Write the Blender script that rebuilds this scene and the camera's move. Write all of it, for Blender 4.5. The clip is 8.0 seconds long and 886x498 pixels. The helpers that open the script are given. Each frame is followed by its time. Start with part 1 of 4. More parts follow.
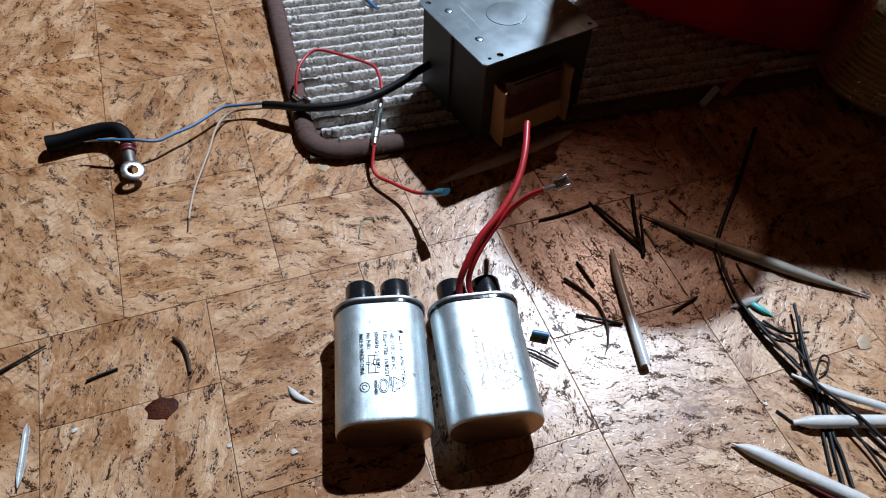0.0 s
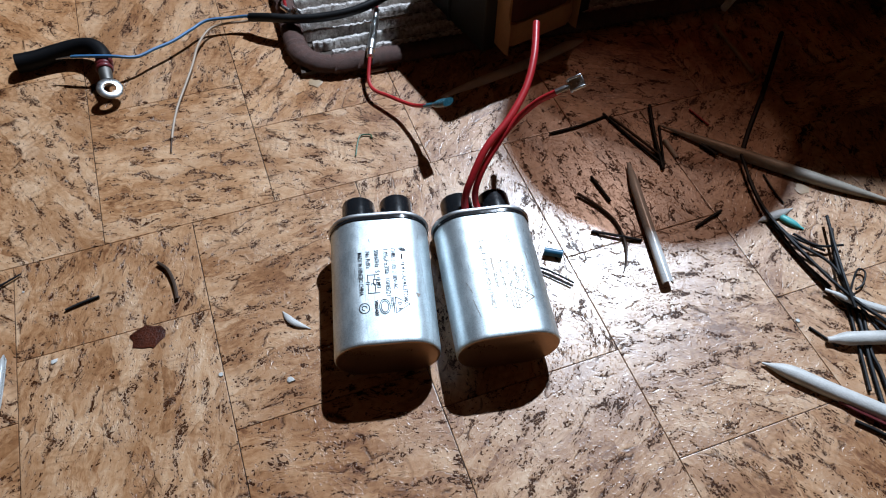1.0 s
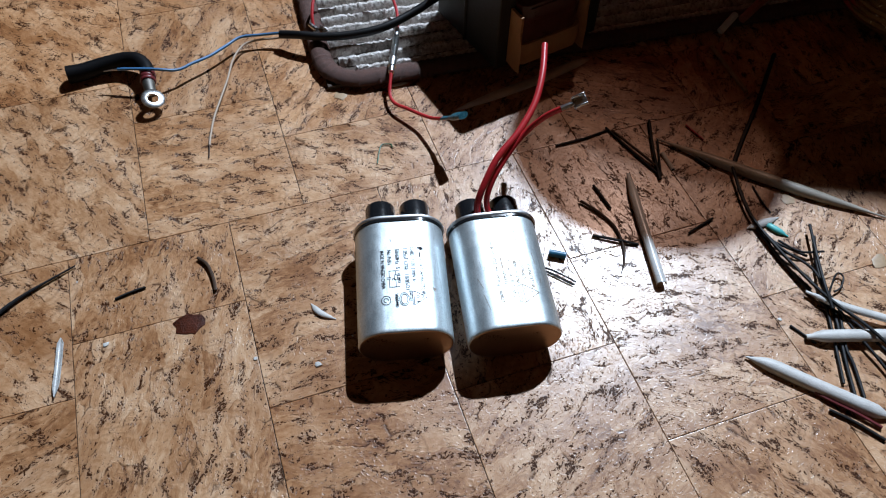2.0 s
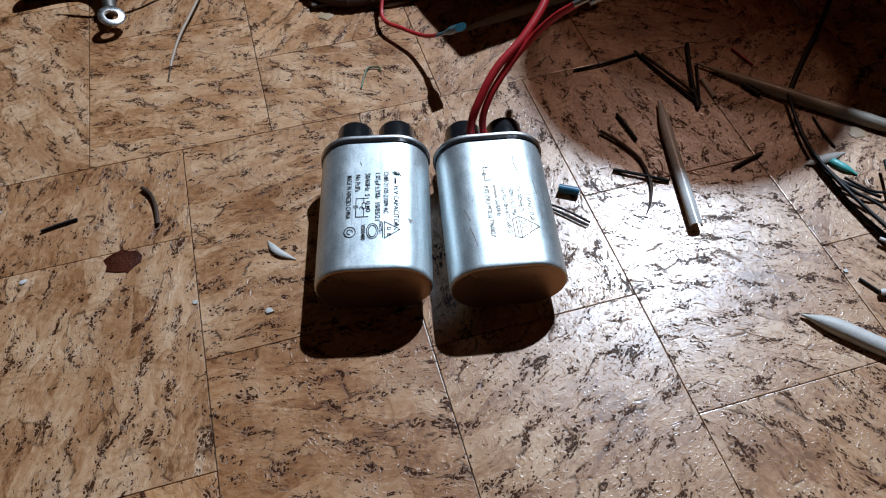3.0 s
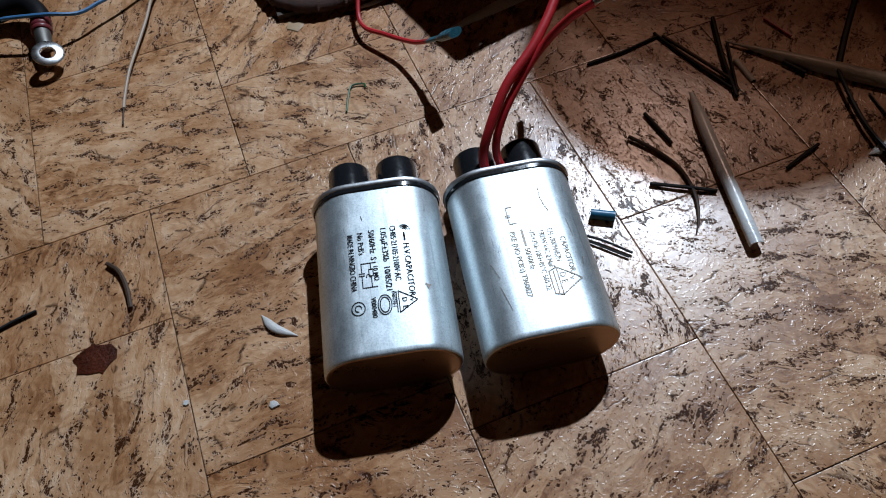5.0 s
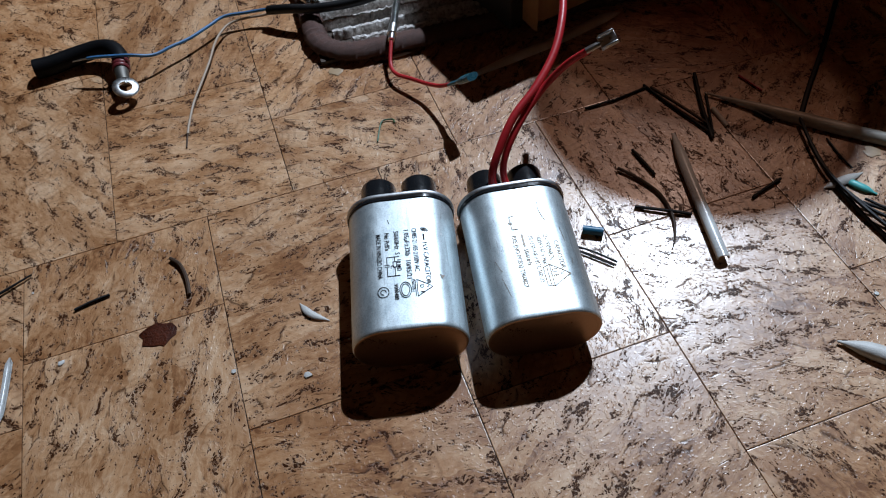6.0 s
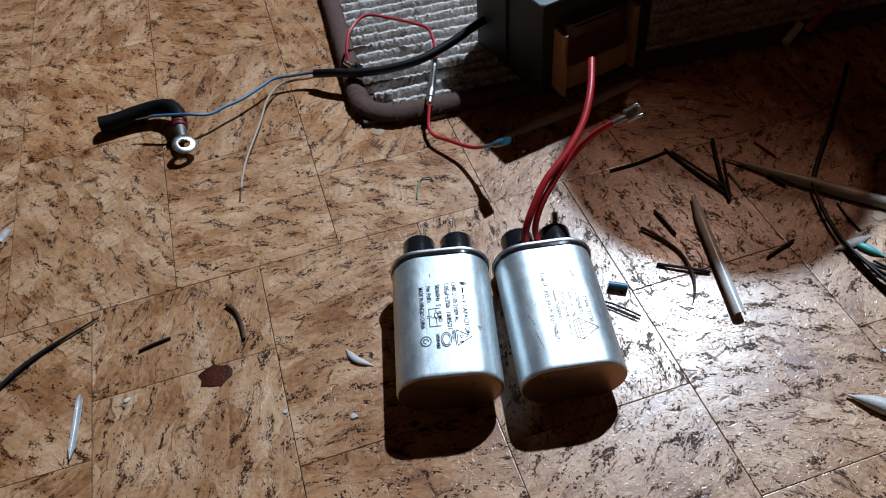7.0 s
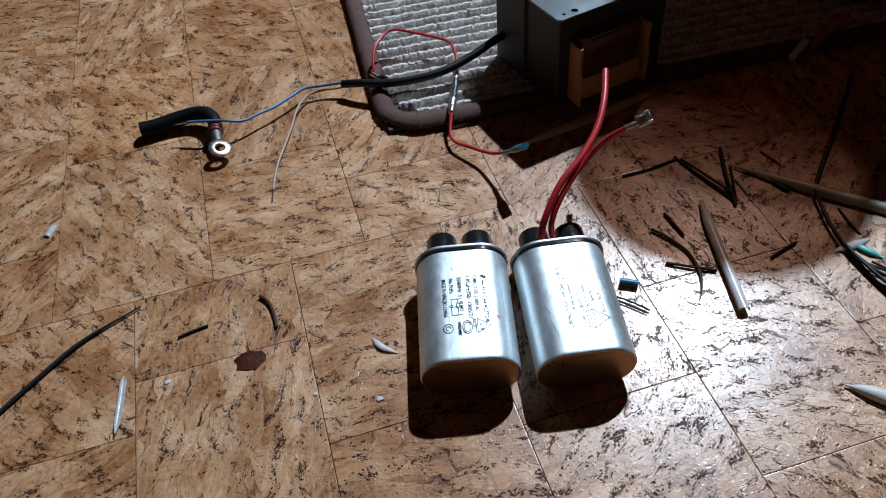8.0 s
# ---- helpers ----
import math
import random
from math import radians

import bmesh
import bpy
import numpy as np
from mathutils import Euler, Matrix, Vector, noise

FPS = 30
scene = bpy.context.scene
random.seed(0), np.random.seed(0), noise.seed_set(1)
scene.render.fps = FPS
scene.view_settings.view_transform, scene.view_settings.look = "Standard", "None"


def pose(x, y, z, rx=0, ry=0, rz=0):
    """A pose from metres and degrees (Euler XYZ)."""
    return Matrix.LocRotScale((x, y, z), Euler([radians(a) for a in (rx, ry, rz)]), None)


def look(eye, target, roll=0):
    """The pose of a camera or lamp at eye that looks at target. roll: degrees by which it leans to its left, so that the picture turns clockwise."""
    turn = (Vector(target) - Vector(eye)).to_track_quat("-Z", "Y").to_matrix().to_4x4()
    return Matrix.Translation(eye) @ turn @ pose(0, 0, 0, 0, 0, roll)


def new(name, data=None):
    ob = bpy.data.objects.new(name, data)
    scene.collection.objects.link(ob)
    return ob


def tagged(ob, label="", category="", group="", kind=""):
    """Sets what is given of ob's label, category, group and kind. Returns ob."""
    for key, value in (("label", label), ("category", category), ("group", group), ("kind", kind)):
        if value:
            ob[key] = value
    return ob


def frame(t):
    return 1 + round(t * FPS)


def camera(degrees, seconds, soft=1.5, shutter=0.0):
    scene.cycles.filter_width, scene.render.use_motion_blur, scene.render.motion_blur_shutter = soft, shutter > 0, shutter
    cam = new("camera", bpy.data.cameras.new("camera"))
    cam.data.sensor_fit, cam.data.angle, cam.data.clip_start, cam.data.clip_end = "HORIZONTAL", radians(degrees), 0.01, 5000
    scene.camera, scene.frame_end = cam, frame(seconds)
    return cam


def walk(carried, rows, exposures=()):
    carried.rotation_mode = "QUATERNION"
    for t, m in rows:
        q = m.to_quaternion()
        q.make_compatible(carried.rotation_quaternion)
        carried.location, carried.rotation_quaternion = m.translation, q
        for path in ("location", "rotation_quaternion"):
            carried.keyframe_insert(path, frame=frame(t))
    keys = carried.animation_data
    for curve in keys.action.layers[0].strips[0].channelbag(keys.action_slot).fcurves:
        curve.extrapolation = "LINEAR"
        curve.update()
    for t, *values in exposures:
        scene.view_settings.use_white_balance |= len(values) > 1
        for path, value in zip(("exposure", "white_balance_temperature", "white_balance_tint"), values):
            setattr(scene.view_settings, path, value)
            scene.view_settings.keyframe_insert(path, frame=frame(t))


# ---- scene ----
cam = camera(61.0, 8.0, soft=1.1)
PATH = [
    (0, (0.0046, 0.0117, 0.3873), (-0.040, 1.299, -1.142), 3.19),
    (0.2, (-0.0035, 0.0155, 0.3909), (-0.044, 1.220, -1.205), 3.43),
    (0.5, (-0.0010, 0.0204, 0.3870), (-0.019, 1.187, -1.238), 3.71),
    (0.8, (0.0019, 0.0119, 0.3518), (-0.016, 1.223, -1.240), 3.24),
    (1, (0.0050, 0.0180, 0.3477), (-0.040, 1.201, -1.265), 1.90),
    (1.2, (0.0015, 0.0209, 0.3568), (-0.043, 1.184, -1.269), 2.07),
    (2.3, (0.0052, -0.0180, 0.3784), (-0.094, 1.191, -1.212), 1.36),
    (2.5, (0.0130, -0.0176, 0.3492), (-0.123, 1.193, -1.237), 0.23),
    (2.7, (0.0231, -0.0088, 0.3235), (-0.114, 1.212, -1.255), 0.24),
    (3, (0.0328, 0.0115, 0.2940), (-0.152, 1.200, -1.304), -1.53),
    (3.1, (0.0314, 0.0201, 0.2823), (-0.127, 1.199, -1.325), -0.48),
    (3.2, (0.0292, 0.0375, 0.2640), (-0.126, 1.202, -1.354), -0.30),
    (3.3, (0.0294, 0.0674, 0.2388), (-0.161, 1.163, -1.423), -3.12),
    (3.4, (0.0210, 0.0952, 0.2089), (-0.136, 1.203, -1.449), -2.78),
    (3.5, (0.0157, 0.1162, 0.1955), (-0.133, 1.200, -1.479), -3.42),
    (3.6, (0.0179, 0.1283, 0.1941), (-0.157, 1.174, -1.501), -5.40),
    (3.7, (0.0186, 0.1282, 0.1956), (-0.144, 1.188, -1.493), -5.31),
    (3.8, (0.0225, 0.1272, 0.2063), (-0.147, 1.174, -1.490), -6.41),
    (4, (0.0210, 0.1076, 0.2336), (-0.144, 1.170, -1.453), -7.08),
    (4.2, (0.0154, 0.0952, 0.2508), (-0.166, 1.135, -1.448), -8.93),
    (4.5, (0.0089, 0.0817, 0.2638), (-0.118, 1.167, -1.411), -5.79),
    (4.7, (0.0099, 0.0843, 0.2681), (-0.137, 1.157, -1.413), -7.05),
    (5.8, (0.0194, 0.0297, 0.3023), (-0.154, 1.235, -1.284), -5.33),
    (6, (0.0191, 0.0203, 0.3061), (-0.176, 1.252, -1.258), -5.79),
    (6.2, (0.0158, 0.0099, 0.3135), (-0.195, 1.267, -1.227), -5.87),
    (6.5, (0.0124, -0.0065, 0.3277), (-0.206, 1.287, -1.182), -5.74),
    (6.8, (0.0087, -0.0022, 0.3401), (-0.231, 1.301, -1.158), -6.35),
    (7, (0.0105, 0.0048, 0.3360), (-0.227, 1.313, -1.158), -5.80),
    (7.3, (0.0116, -0.0025, 0.3353), (-0.244, 1.326, -1.138), -5.83),
    (7.5, (0.0080, -0.0128, 0.3377), (-0.247, 1.327, -1.125), -5.39),
    (8, (0.0091, -0.0239, 0.3474), (-0.263, 1.320, -1.109), -5.94),
]
walk(cam, [(t, look(eye, target, roll)) for t, eye, target, roll in PATH], [(0.0, 0.29), (1.0, 0.24), (2.5, 0.11), (3.0, -0.11), (3.5, -0.48), (4.5, -0.36), (6.0, -0.26), (8.0, -0.06)])

# ---- world and lamp ----
LAMP = Vector((0.56, 2.00, 2.20))
world = bpy.data.worlds.new("world")
scene.world = world
world.use_nodes = True
world.node_tree.nodes["Background"].inputs[0].default_value = (0.03, 0.028, 0.026, 1)
world.node_tree.nodes["Background"].inputs[1].default_value = 0.1

# a shaded ceiling lamp that shines down on the floor
bulb = bpy.data.lights.new("ceiling_bulb", "SPOT")
bulb.energy, bulb.shadow_soft_size, bulb.color = 400.0, 0.030, (0.785, 0.935, 1.135)
bulb.spot_size, bulb.spot_blend = radians(84), 0.3
new("ceiling_bulb", bulb).matrix_world = look(LAMP, (0.02, 0.34, 0.0))


# ---- materials ----
def material(name, colour=(0.5, 0.5, 0.5), rough=0.5, metal=0.0, **more):
    m = bpy.data.materials.new(name)
    m.use_nodes = True
    b = m.node_tree.nodes["Principled BSDF"]
    b.inputs["Base Color"].default_value = (*colour, 1)
    b.inputs["Roughness"].default_value = rough
    b.inputs["Metallic"].default_value = metal
    for key, value in more.items():
        b.inputs[key.replace("_", " ")].default_value = value
    return m


def node(m, kind, settings=None, **links):
    """A node with its sockets set or linked by name (spaces as underscores)."""
    n = m.node_tree.nodes.new(kind)
    for key, value in (settings or {}).items():
        if key == "operation":
            n.operation = value
        elif key == "rotation_type":
            n.rotation_type = value
        elif key == "feature":
            n.feature = value
        elif key == "data_type":
            n.data_type = value
        elif key == "blend_type":
            n.blend_type = value
    for key, value in links.items():
        socket = n.inputs[int(key[1:])] if key[0] == "i" and key[1:].isdigit() else n.inputs[key.replace("_", " ")]
        if isinstance(value, bpy.types.NodeSocket):
            m.node_tree.links.new(value, socket)
        else:
            socket.default_value = value
    return n


def ramp(m, fac, stops):
    n = node(m, "ShaderNodeValToRGB", i0=fac)
    e = n.color_ramp.elements
    while len(e) < len(stops):
        e.new(0.5)
    for el, (p, c) in zip(e, stops):
        el.position, el.color = p, (*c, 1) if len(c) == 3 else c
    return n.outputs[0]


def grey(v):
    return (v, v, v)


def mix(m, fac, a, b, blend="MIX"):
    n = node(m, "ShaderNodeMix", {"data_type": "RGBA", "blend_type": blend})
    for i, v in ((0, fac), (6, a), (7, b)):
        if isinstance(v, bpy.types.NodeSocket):
            m.node_tree.links.new(v, n.inputs[i])
        else:
            n.inputs[i].default_value = v if i == 0 else (*v, 1)
    return n.outputs[2]


def maths(m, op, a, b=0.0, c=0.0):
    return node(m, "ShaderNodeMath", {"operation": op}, i0=a, i1=b, i2=c).outputs[0]


def place(m, scale=(1, 1, 1), turn=0.0):
    """Object coordinates in metres, scaled."""
    tc = node(m, "ShaderNodeTexCoord")
    return node(m, "ShaderNodeMapping", Vector=tc.outputs["Object"], Scale=scale, Rotation=(0, 0, turn)).outputs[0]


def finish(m, colour=None, rough=None, height=None, strength=0.4, distance=0.001):
    b = m.node_tree.nodes["Principled BSDF"]
    if colour is not None:
        m.node_tree.links.new(colour, b.inputs["Base Color"])
    if rough is not None:
        m.node_tree.links.new(rough, b.inputs["Roughness"])
    if height is not None:
        bump = node(m, "ShaderNodeBump", Height=height, Strength=strength, Distance=distance)
        m.node_tree.links.new(bump.outputs[0], b.inputs["Normal"])
    return m


def noise_of(m, vec, scale, detail=3.0, rough=0.55, warp=0.0):
    return node(m, "ShaderNodeTexNoise", Vector=vec, Scale=scale, Detail=detail, Roughness=rough, Distortion=warp).outputs[0]


def worn(name, colour, rough=0.5, metal=0.0, scale=120.0, amount=0.35, bump=0.2, depth=0.0004, **more):
    """A plain surface with two scales of wear in colour, gloss and relief."""
    m = material(name, colour, rough, metal, **more)
    v = place(m)
    coarse, fine = noise_of(m, v, scale * 0.25, 4), noise_of(m, v, scale * 3, 3)
    both = maths(m, "ADD", maths(m, "MULTIPLY", coarse, 0.65), maths(m, "MULTIPLY", fine, 0.35))
    dark = tuple(c * (1 - amount) for c in colour)
    light = tuple(min(1.0, c * (1 + amount)) for c in colour)
    col = ramp(m, both, [(0.3, dark), (0.7, light)])
    r = ramp(m, both, [(0.3, grey(max(0.05, rough - 0.1))), (0.7, grey(min(1, rough + 0.12)))])
    return finish(m, col, r, fine, bump, depth)


def cork():
    m = material("varnished_cork", rough=0.3)
    info = node(m, "ShaderNodeObjectInfo").outputs["Random"]
    tc = node(m, "ShaderNodeTexCoord").outputs["Object"]
    v = node(m, "ShaderNodeVectorRotate", {"rotation_type": "Z_AXIS"}, Vector=tc, Angle=maths(m, "MULTIPLY", info, 40.0)).outputs[0]
    v = node(m, "ShaderNodeVectorMath", {"operation": "ADD"}, i0=v, i1=node(m, "ShaderNodeCombineXYZ", X=maths(m, "MULTIPLY", info, 7.3), Y=maths(m, "MULTIPLY", info, 3.1)).outputs[0]).outputs[0]
    # all patterns wander a little
    wander = node(m, "ShaderNodeTexNoise", Vector=v, Scale=45.0, Detail=3.0, Roughness=0.6).outputs["Color"]
    push = node(m, "ShaderNodeVectorMath", {"operation": "MULTIPLY_ADD"}, i0=wander, i1=(0.012, 0.012, 0.0), i2=v).outputs[0]
    along = node(m, "ShaderNodeMapping", Vector=push, Scale=(0.55, 1.30, 1.0)).outputs[0]
    # pressed flakes of differing tone with fine grain
    cells = node(m, "ShaderNodeTexVoronoi", Vector=along, Scale=75.0).outputs["Color"]
    tone = node(m, "ShaderNodeSeparateColor", Color=cells).outputs[0]
    edge = node(m, "ShaderNodeTexVoronoi", {"feature": "DISTANCE_TO_EDGE"}, Vector=along, Scale=75.0).outputs["Distance"]
    grain = noise_of(m, along, 300.0, 5, 0.75)
    cloud = noise_of(m, v, 30.0, 4, 0.6)
    fac = maths(m, "ADD", maths(m, "MULTIPLY", tone, 0.16), maths(m, "ADD", maths(m, "MULTIPLY", grain, 0.62), maths(m, "MULTIPLY", cloud, 0.5)))
    col = ramp(m, fac, [(0.47, (0.215, 0.088, 0.036)), (0.56, (0.428, 0.216, 0.100)), (0.66, (0.590, 0.342, 0.185)), (0.80, (0.728, 0.490, 0.315))])
    # broad browner drifts across each piece
    broad = node(m, "ShaderNodeMapping", Vector=push, Scale=(0.6, 1.5, 1.0)).outputs[0]
    col = mix(m, ramp(m, noise_of(m, broad, 26.0, 4, 0.62), [(0.46, grey(0)), (0.66, grey(0.62))]), col, (0.330, 0.148, 0.058))
    # growth lines in some flakes
    rings = node(m, "ShaderNodeTexWave", Vector=along, Scale=130.0, Distortion=14.0, Detail=3.0, Detail_Scale=0.35).outputs["Fac"]
    some = ramp(m, noise_of(m, v, 38.0, 1), [(0.46, grey(0)), (0.60, grey(0.38))])
    col = mix(m, maths(m, "MULTIPLY", ramp(m, rings, [(0.5, grey(0)), (1.0, grey(1))]), some), col, (0.25, 0.115, 0.048))
    # dark bark: round pits and ragged clumps, gathered in drifts; broken seams
    drift = noise_of(m, node(m, "ShaderNodeMapping", Vector=push, Scale=(0.5, 1.2, 1.0)).outputs[0], 120.0, 4, 0.65)
    pits = node(m, "ShaderNodeTexVoronoi", Vector=node(m, "ShaderNodeMapping", Vector=push, Scale=(0.85, 1.1, 1.0)).outputs[0], Scale=780.0)
    ridge = maths(m, "ABSOLUTE", maths(m, "SUBTRACT", noise_of(m, along, 62.0, 3, 0.55, 0.6), 0.5))
    chain = maths(m, "MULTIPLY", ramp(m, ridge, [(0.004, grey(0.85)), (0.020, grey(0))]), ramp(m, noise_of(m, v, 85.0, 2), [(0.47, grey(0)), (0.55, grey(1))]))
    gather = maths(m, "MAXIMUM", chain, ramp(m, drift, [(0.43, grey(0.12)), (0.535, grey(0.34)), (0.62, grey(0.92))]))
    size = maths(m, "MULTIPLY", node(m, "ShaderNodeSeparateColor", Color=pits.outputs["Color"]).outputs[0], gather)
    spot = ramp(m, maths(m, "ADD", maths(m, "SUBTRACT", size, pits.outputs["Distance"]), 0.5), [(0.48, grey(0)), (0.54, grey(1))])
    clump = ramp(m, maths(m, "ADD", noise_of(m, along, 520.0, 6, 0.8), maths(m, "MULTIPLY", drift, 0.75)), [(0.985, grey(0)), (1.03, grey(1))])
    seam = ramp(m, edge, [(0.0, grey(1)), (0.045, grey(0))])
    seam = maths(m, "MULTIPLY", seam, ramp(m, maths(m, "ADD", noise_of(m, v, 110.0, 3), maths(m, "MULTIPLY", drift, 0.6)), [(0.81, grey(0)), (0.89, grey(1))]))
    dark = maths(m, "MINIMUM", maths(m, "ADD", maths(m, "ADD", spot, clump), maths(m, "MULTIPLY", seam, 0.9)), 1.0)
    dark = maths(m, "MULTIPLY", dark, ramp(m, noise_of(m, push, 1300.0, 3, 0.6), [(0.32, grey(0.25)), (0.44, grey(1))]))
    stain = ramp(m, drift, [(0.50, grey(0)), (0.70, grey(0.38))])
    col = mix(m, stain, col, (0.17, 0.072, 0.030))
    col = mix(m, maths(m, "MULTIPLY", dark, 0.97), col, (0.040, 0.011, 0.003))
    tint = ramp(m, info, [(0.0, (0.80, 0.69, 0.58)), (0.25, (1, 1, 1)), (0.5, (0.92, 0.86, 0.80)), (0.75, (1.0, 0.98, 0.96)), (1.0, (0.96, 0.82, 0.66))])
    col = mix(m, 1.0, col, tint, "MULTIPLY")
    # varnish: low lumps, pits sunk under it
    lump = ramp(m, noise_of(m, node(m, "ShaderNodeMapping", Vector=push, Scale=(0.8, 1.1, 1.0)).outputs[0], 620.0, 2, 0.45), [(0.55, grey(0)), (0.64, grey(1))])
    lump = maths(m, "MULTIPLY", lump, ramp(m, noise_of(m, v, 60.0, 2), [(0.44, grey(0.14)), (0.6, grey(0.70))]))
    soft = noise_of(m, push, 100.0, 2)
    height = maths(m, "SUBTRACT", maths(m, "ADD", lump, maths(m, "MULTIPLY", soft, 0.8)), maths(m, "MULTIPLY", dark, 0.5))
    rough = ramp(m, maths(m, "ADD", cloud, maths(m, "MULTIPLY", dark, 0.25)), [(0.35, grey(0.30)), (0.8, grey(0.42))])
    gloss = maths(m, "MULTIPLY_ADD", dark, -0.42, 0.5)
    m.node_tree.links.new(gloss, m.node_tree.nodes["Principled BSDF"].inputs["Specular IOR Level"])
    finish(m, col, rough, height, 0.36, 0.00042)
    b = m.node_tree.nodes["Principled BSDF"]
    b.inputs["Coat Weight"].default_value, b.inputs["Coat Roughness"].default_value = 0.35, 0.22
    m.node_tree.links.new(maths(m, "MULTIPLY_ADD", dark, -0.31, 0.35), b.inputs["Coat Weight"])
    m.node_tree.links.new(b.inputs["Normal"].links[0].from_socket, b.inputs["Coat Normal"])
    return m


CORK = cork()
JOINT = worn("dark_joint_filler", (0.055, 0.026, 0.012), 0.4)
PLASTER = worn("brown_wood_panelling", (0.17, 0.105, 0.060), 0.7, scale=8.0, amount=0.08)
CEILING = worn("warm_board_ceiling", (0.24, 0.17, 0.11), 0.85, scale=6.0, amount=0.05)


def brushed_aluminium():
    m = material("brushed_aluminium", (0.80, 0.81, 0.82), 0.45, 0.85)
    v = place(m)
    streak = noise_of(m, node(m, "ShaderNodeMapping", Vector=v, Scale=(1.0, 0.12, 1.0)).outputs[0], 900.0, 3, 0.7)
    blotch = noise_of(m, node(m, "ShaderNodeMapping", Vector=v, Scale=(1.0, 0.6, 1.0)).outputs[0], 75.0, 6, 0.7)
    nick = ramp(m, noise_of(m, node(m, "ShaderNodeMapping", Vector=v, Scale=(1.0, 0.22, 1.0)).outputs[0], 330.0, 4, 0.65, 1.2), [(0.645, grey(0)), (0.70, grey(1))])
    fleck = ramp(m, noise_of(m, node(m, "ShaderNodeMapping", Vector=v, Scale=(1.0, 0.45, 1.0)).outputs[0], 620.0, 2, 0.5), [(0.68, grey(0)), (0.72, grey(1))])
    line = ramp(m, noise_of(m, node(m, "ShaderNodeMapping", Vector=v, Scale=(1.0, 0.06, 1.0), Rotation=(0, 0, 0.09)).outputs[0], 420.0, 2, 0.5), [(0.665, grey(0)), (0.70, grey(1))])
    col = ramp(m, blotch, [(0.30, (0.560, 0.645, 0.680)), (0.50, (0.695, 0.775, 0.800)), (0.70, (0.800, 0.865, 0.885))])
    col = mix(m, maths(m, "MULTIPLY", nick, 0.55), col, (0.32, 0.34, 0.36))
    col = mix(m, maths(m, "MULTIPLY", fleck, 0.6), col, (0.95, 0.95, 0.95))
    col = mix(m, maths(m, "MULTIPLY", line, 0.35), col, (0.30, 0.32, 0.34))
    col = mix(m, 0.5, col, ramp(m, noise_of(m, v, 1500.0, 2, 0.6), [(0.35, grey(0.62)), (0.55, grey(1.0))]), "MULTIPLY")
    rough = ramp(m, maths(m, "ADD", maths(m, "MULTIPLY", streak, 0.4), maths(m, "MULTIPLY", blotch, 0.6)), [(0.32, grey(0.40)), (0.68, grey(0.56))])
    return finish(m, col, rough, maths(m, "SUBTRACT", streak, nick), 0.09, 0.0002)


ALUMINIUM = brushed_aluminium()
# drawn metal; the brown of the reflected cork is put into its colour
CORK_REFLECTION_METAL = worn("satin_metal_cork_reflection", (0.40, 0.27, 0.195), 0.32, 0.95, scale=220.0, amount=0.18, bump=0.12, depth=0.0002)
LID_STEEL = worn("crimped_lid_metal", (0.70, 0.71, 0.72), 0.45, 1.0, amount=0.2)
BAKELITE = worn("black_moulded_insulator", (0.012, 0.013, 0.015), 0.18, amount=0.2)
DULL_TIN = worn("dull_tinned_metal", (0.17, 0.16, 0.145), 0.58, 1.0, amount=0.3)
TINNED = worn("tinned_metal", (0.66, 0.66, 0.65), 0.28, 1.0, amount=0.2)
INK = material("black_print", (0.03, 0.03, 0.035), 0.9, Specular_IOR_Level=0.05)
FAINT_INK = material("faded_print", (0.34, 0.29, 0.24), 0.55, 0.4, Specular_IOR_Level=0.3)
SCUFF = material("dull_scuff", (0.36, 0.31, 0.27), 0.6, 0.4, Specular_IOR_Level=0.2)
RED_WIRE = worn("red_silicone_wire", (0.52, 0.020, 0.026), 0.42, amount=0.2)
BLUE_WIRE = worn("blue_wire_sheath", (0.05, 0.17, 0.35), 0.42, amount=0.25)
WHITE_WIRE = worn("dull_white_wire_sheath", (0.38, 0.28, 0.20), 0.5, amount=0.25)
BLACK_SLEEVE = worn("black_cable_sheath", (0.008, 0.008, 0.009), 0.42, amount=0.3, Specular_IOR_Level=0.35)
BLACK_RUBBER = worn("black_rubber_sheath", (0.005, 0.005, 0.006), 0.55, amount=0.3, Specular_IOR_Level=0.14)
MAROON_SLEEVE = worn("dark_red_heat_shrink", (0.16, 0.022, 0.026), 0.4, amount=0.3)
TEAL = worn("teal_terminal_sleeve", (0.03, 0.13, 0.17), 0.3, amount=0.3)
BLUE_PLASTIC = worn("dark_blue_plastic_tube", (0.022, 0.15, 0.27), 0.4, amount=0.3)
TURQUOISE = worn("turquoise_plastic", (0.10, 0.50, 0.48), 0.35, amount=0.2)
GREEN_WIRE = worn("green_wire_sheath", (0.035, 0.12, 0.045), 0.5, amount=0.3)
STRAND = worn("black_wire_strand", (0.013, 0.014, 0.016), 0.58, amount=0.3, Specular_IOR_Level=0.25)
BROWN_STRAND = worn("brown_wire_strand", (0.075, 0.045, 0.03), 0.6, amount=0.35, Specular_IOR_Level=0.3)
WHITE_PLASTIC = worn("milky_white_plastic", (0.60, 0.585, 0.555), 0.46, scale=420.0, amount=0.2, bump=0.4)
SMOKY_PLASTIC = worn("dusty_beige_plastic", (0.40, 0.35, 0.29), 0.42, scale=160.0, amount=0.15)
PALE_SLEEVE = worn("pale_beige_plastic", (0.62, 0.54, 0.46), 0.42, scale=160.0, amount=0.15)
RUST_FLAKE = worn("red_brown_flake", (0.062, 0.014, 0.006), 0.40, scale=330.0, amount=0.92, bump=0.9, Specular_IOR_Level=0.15)
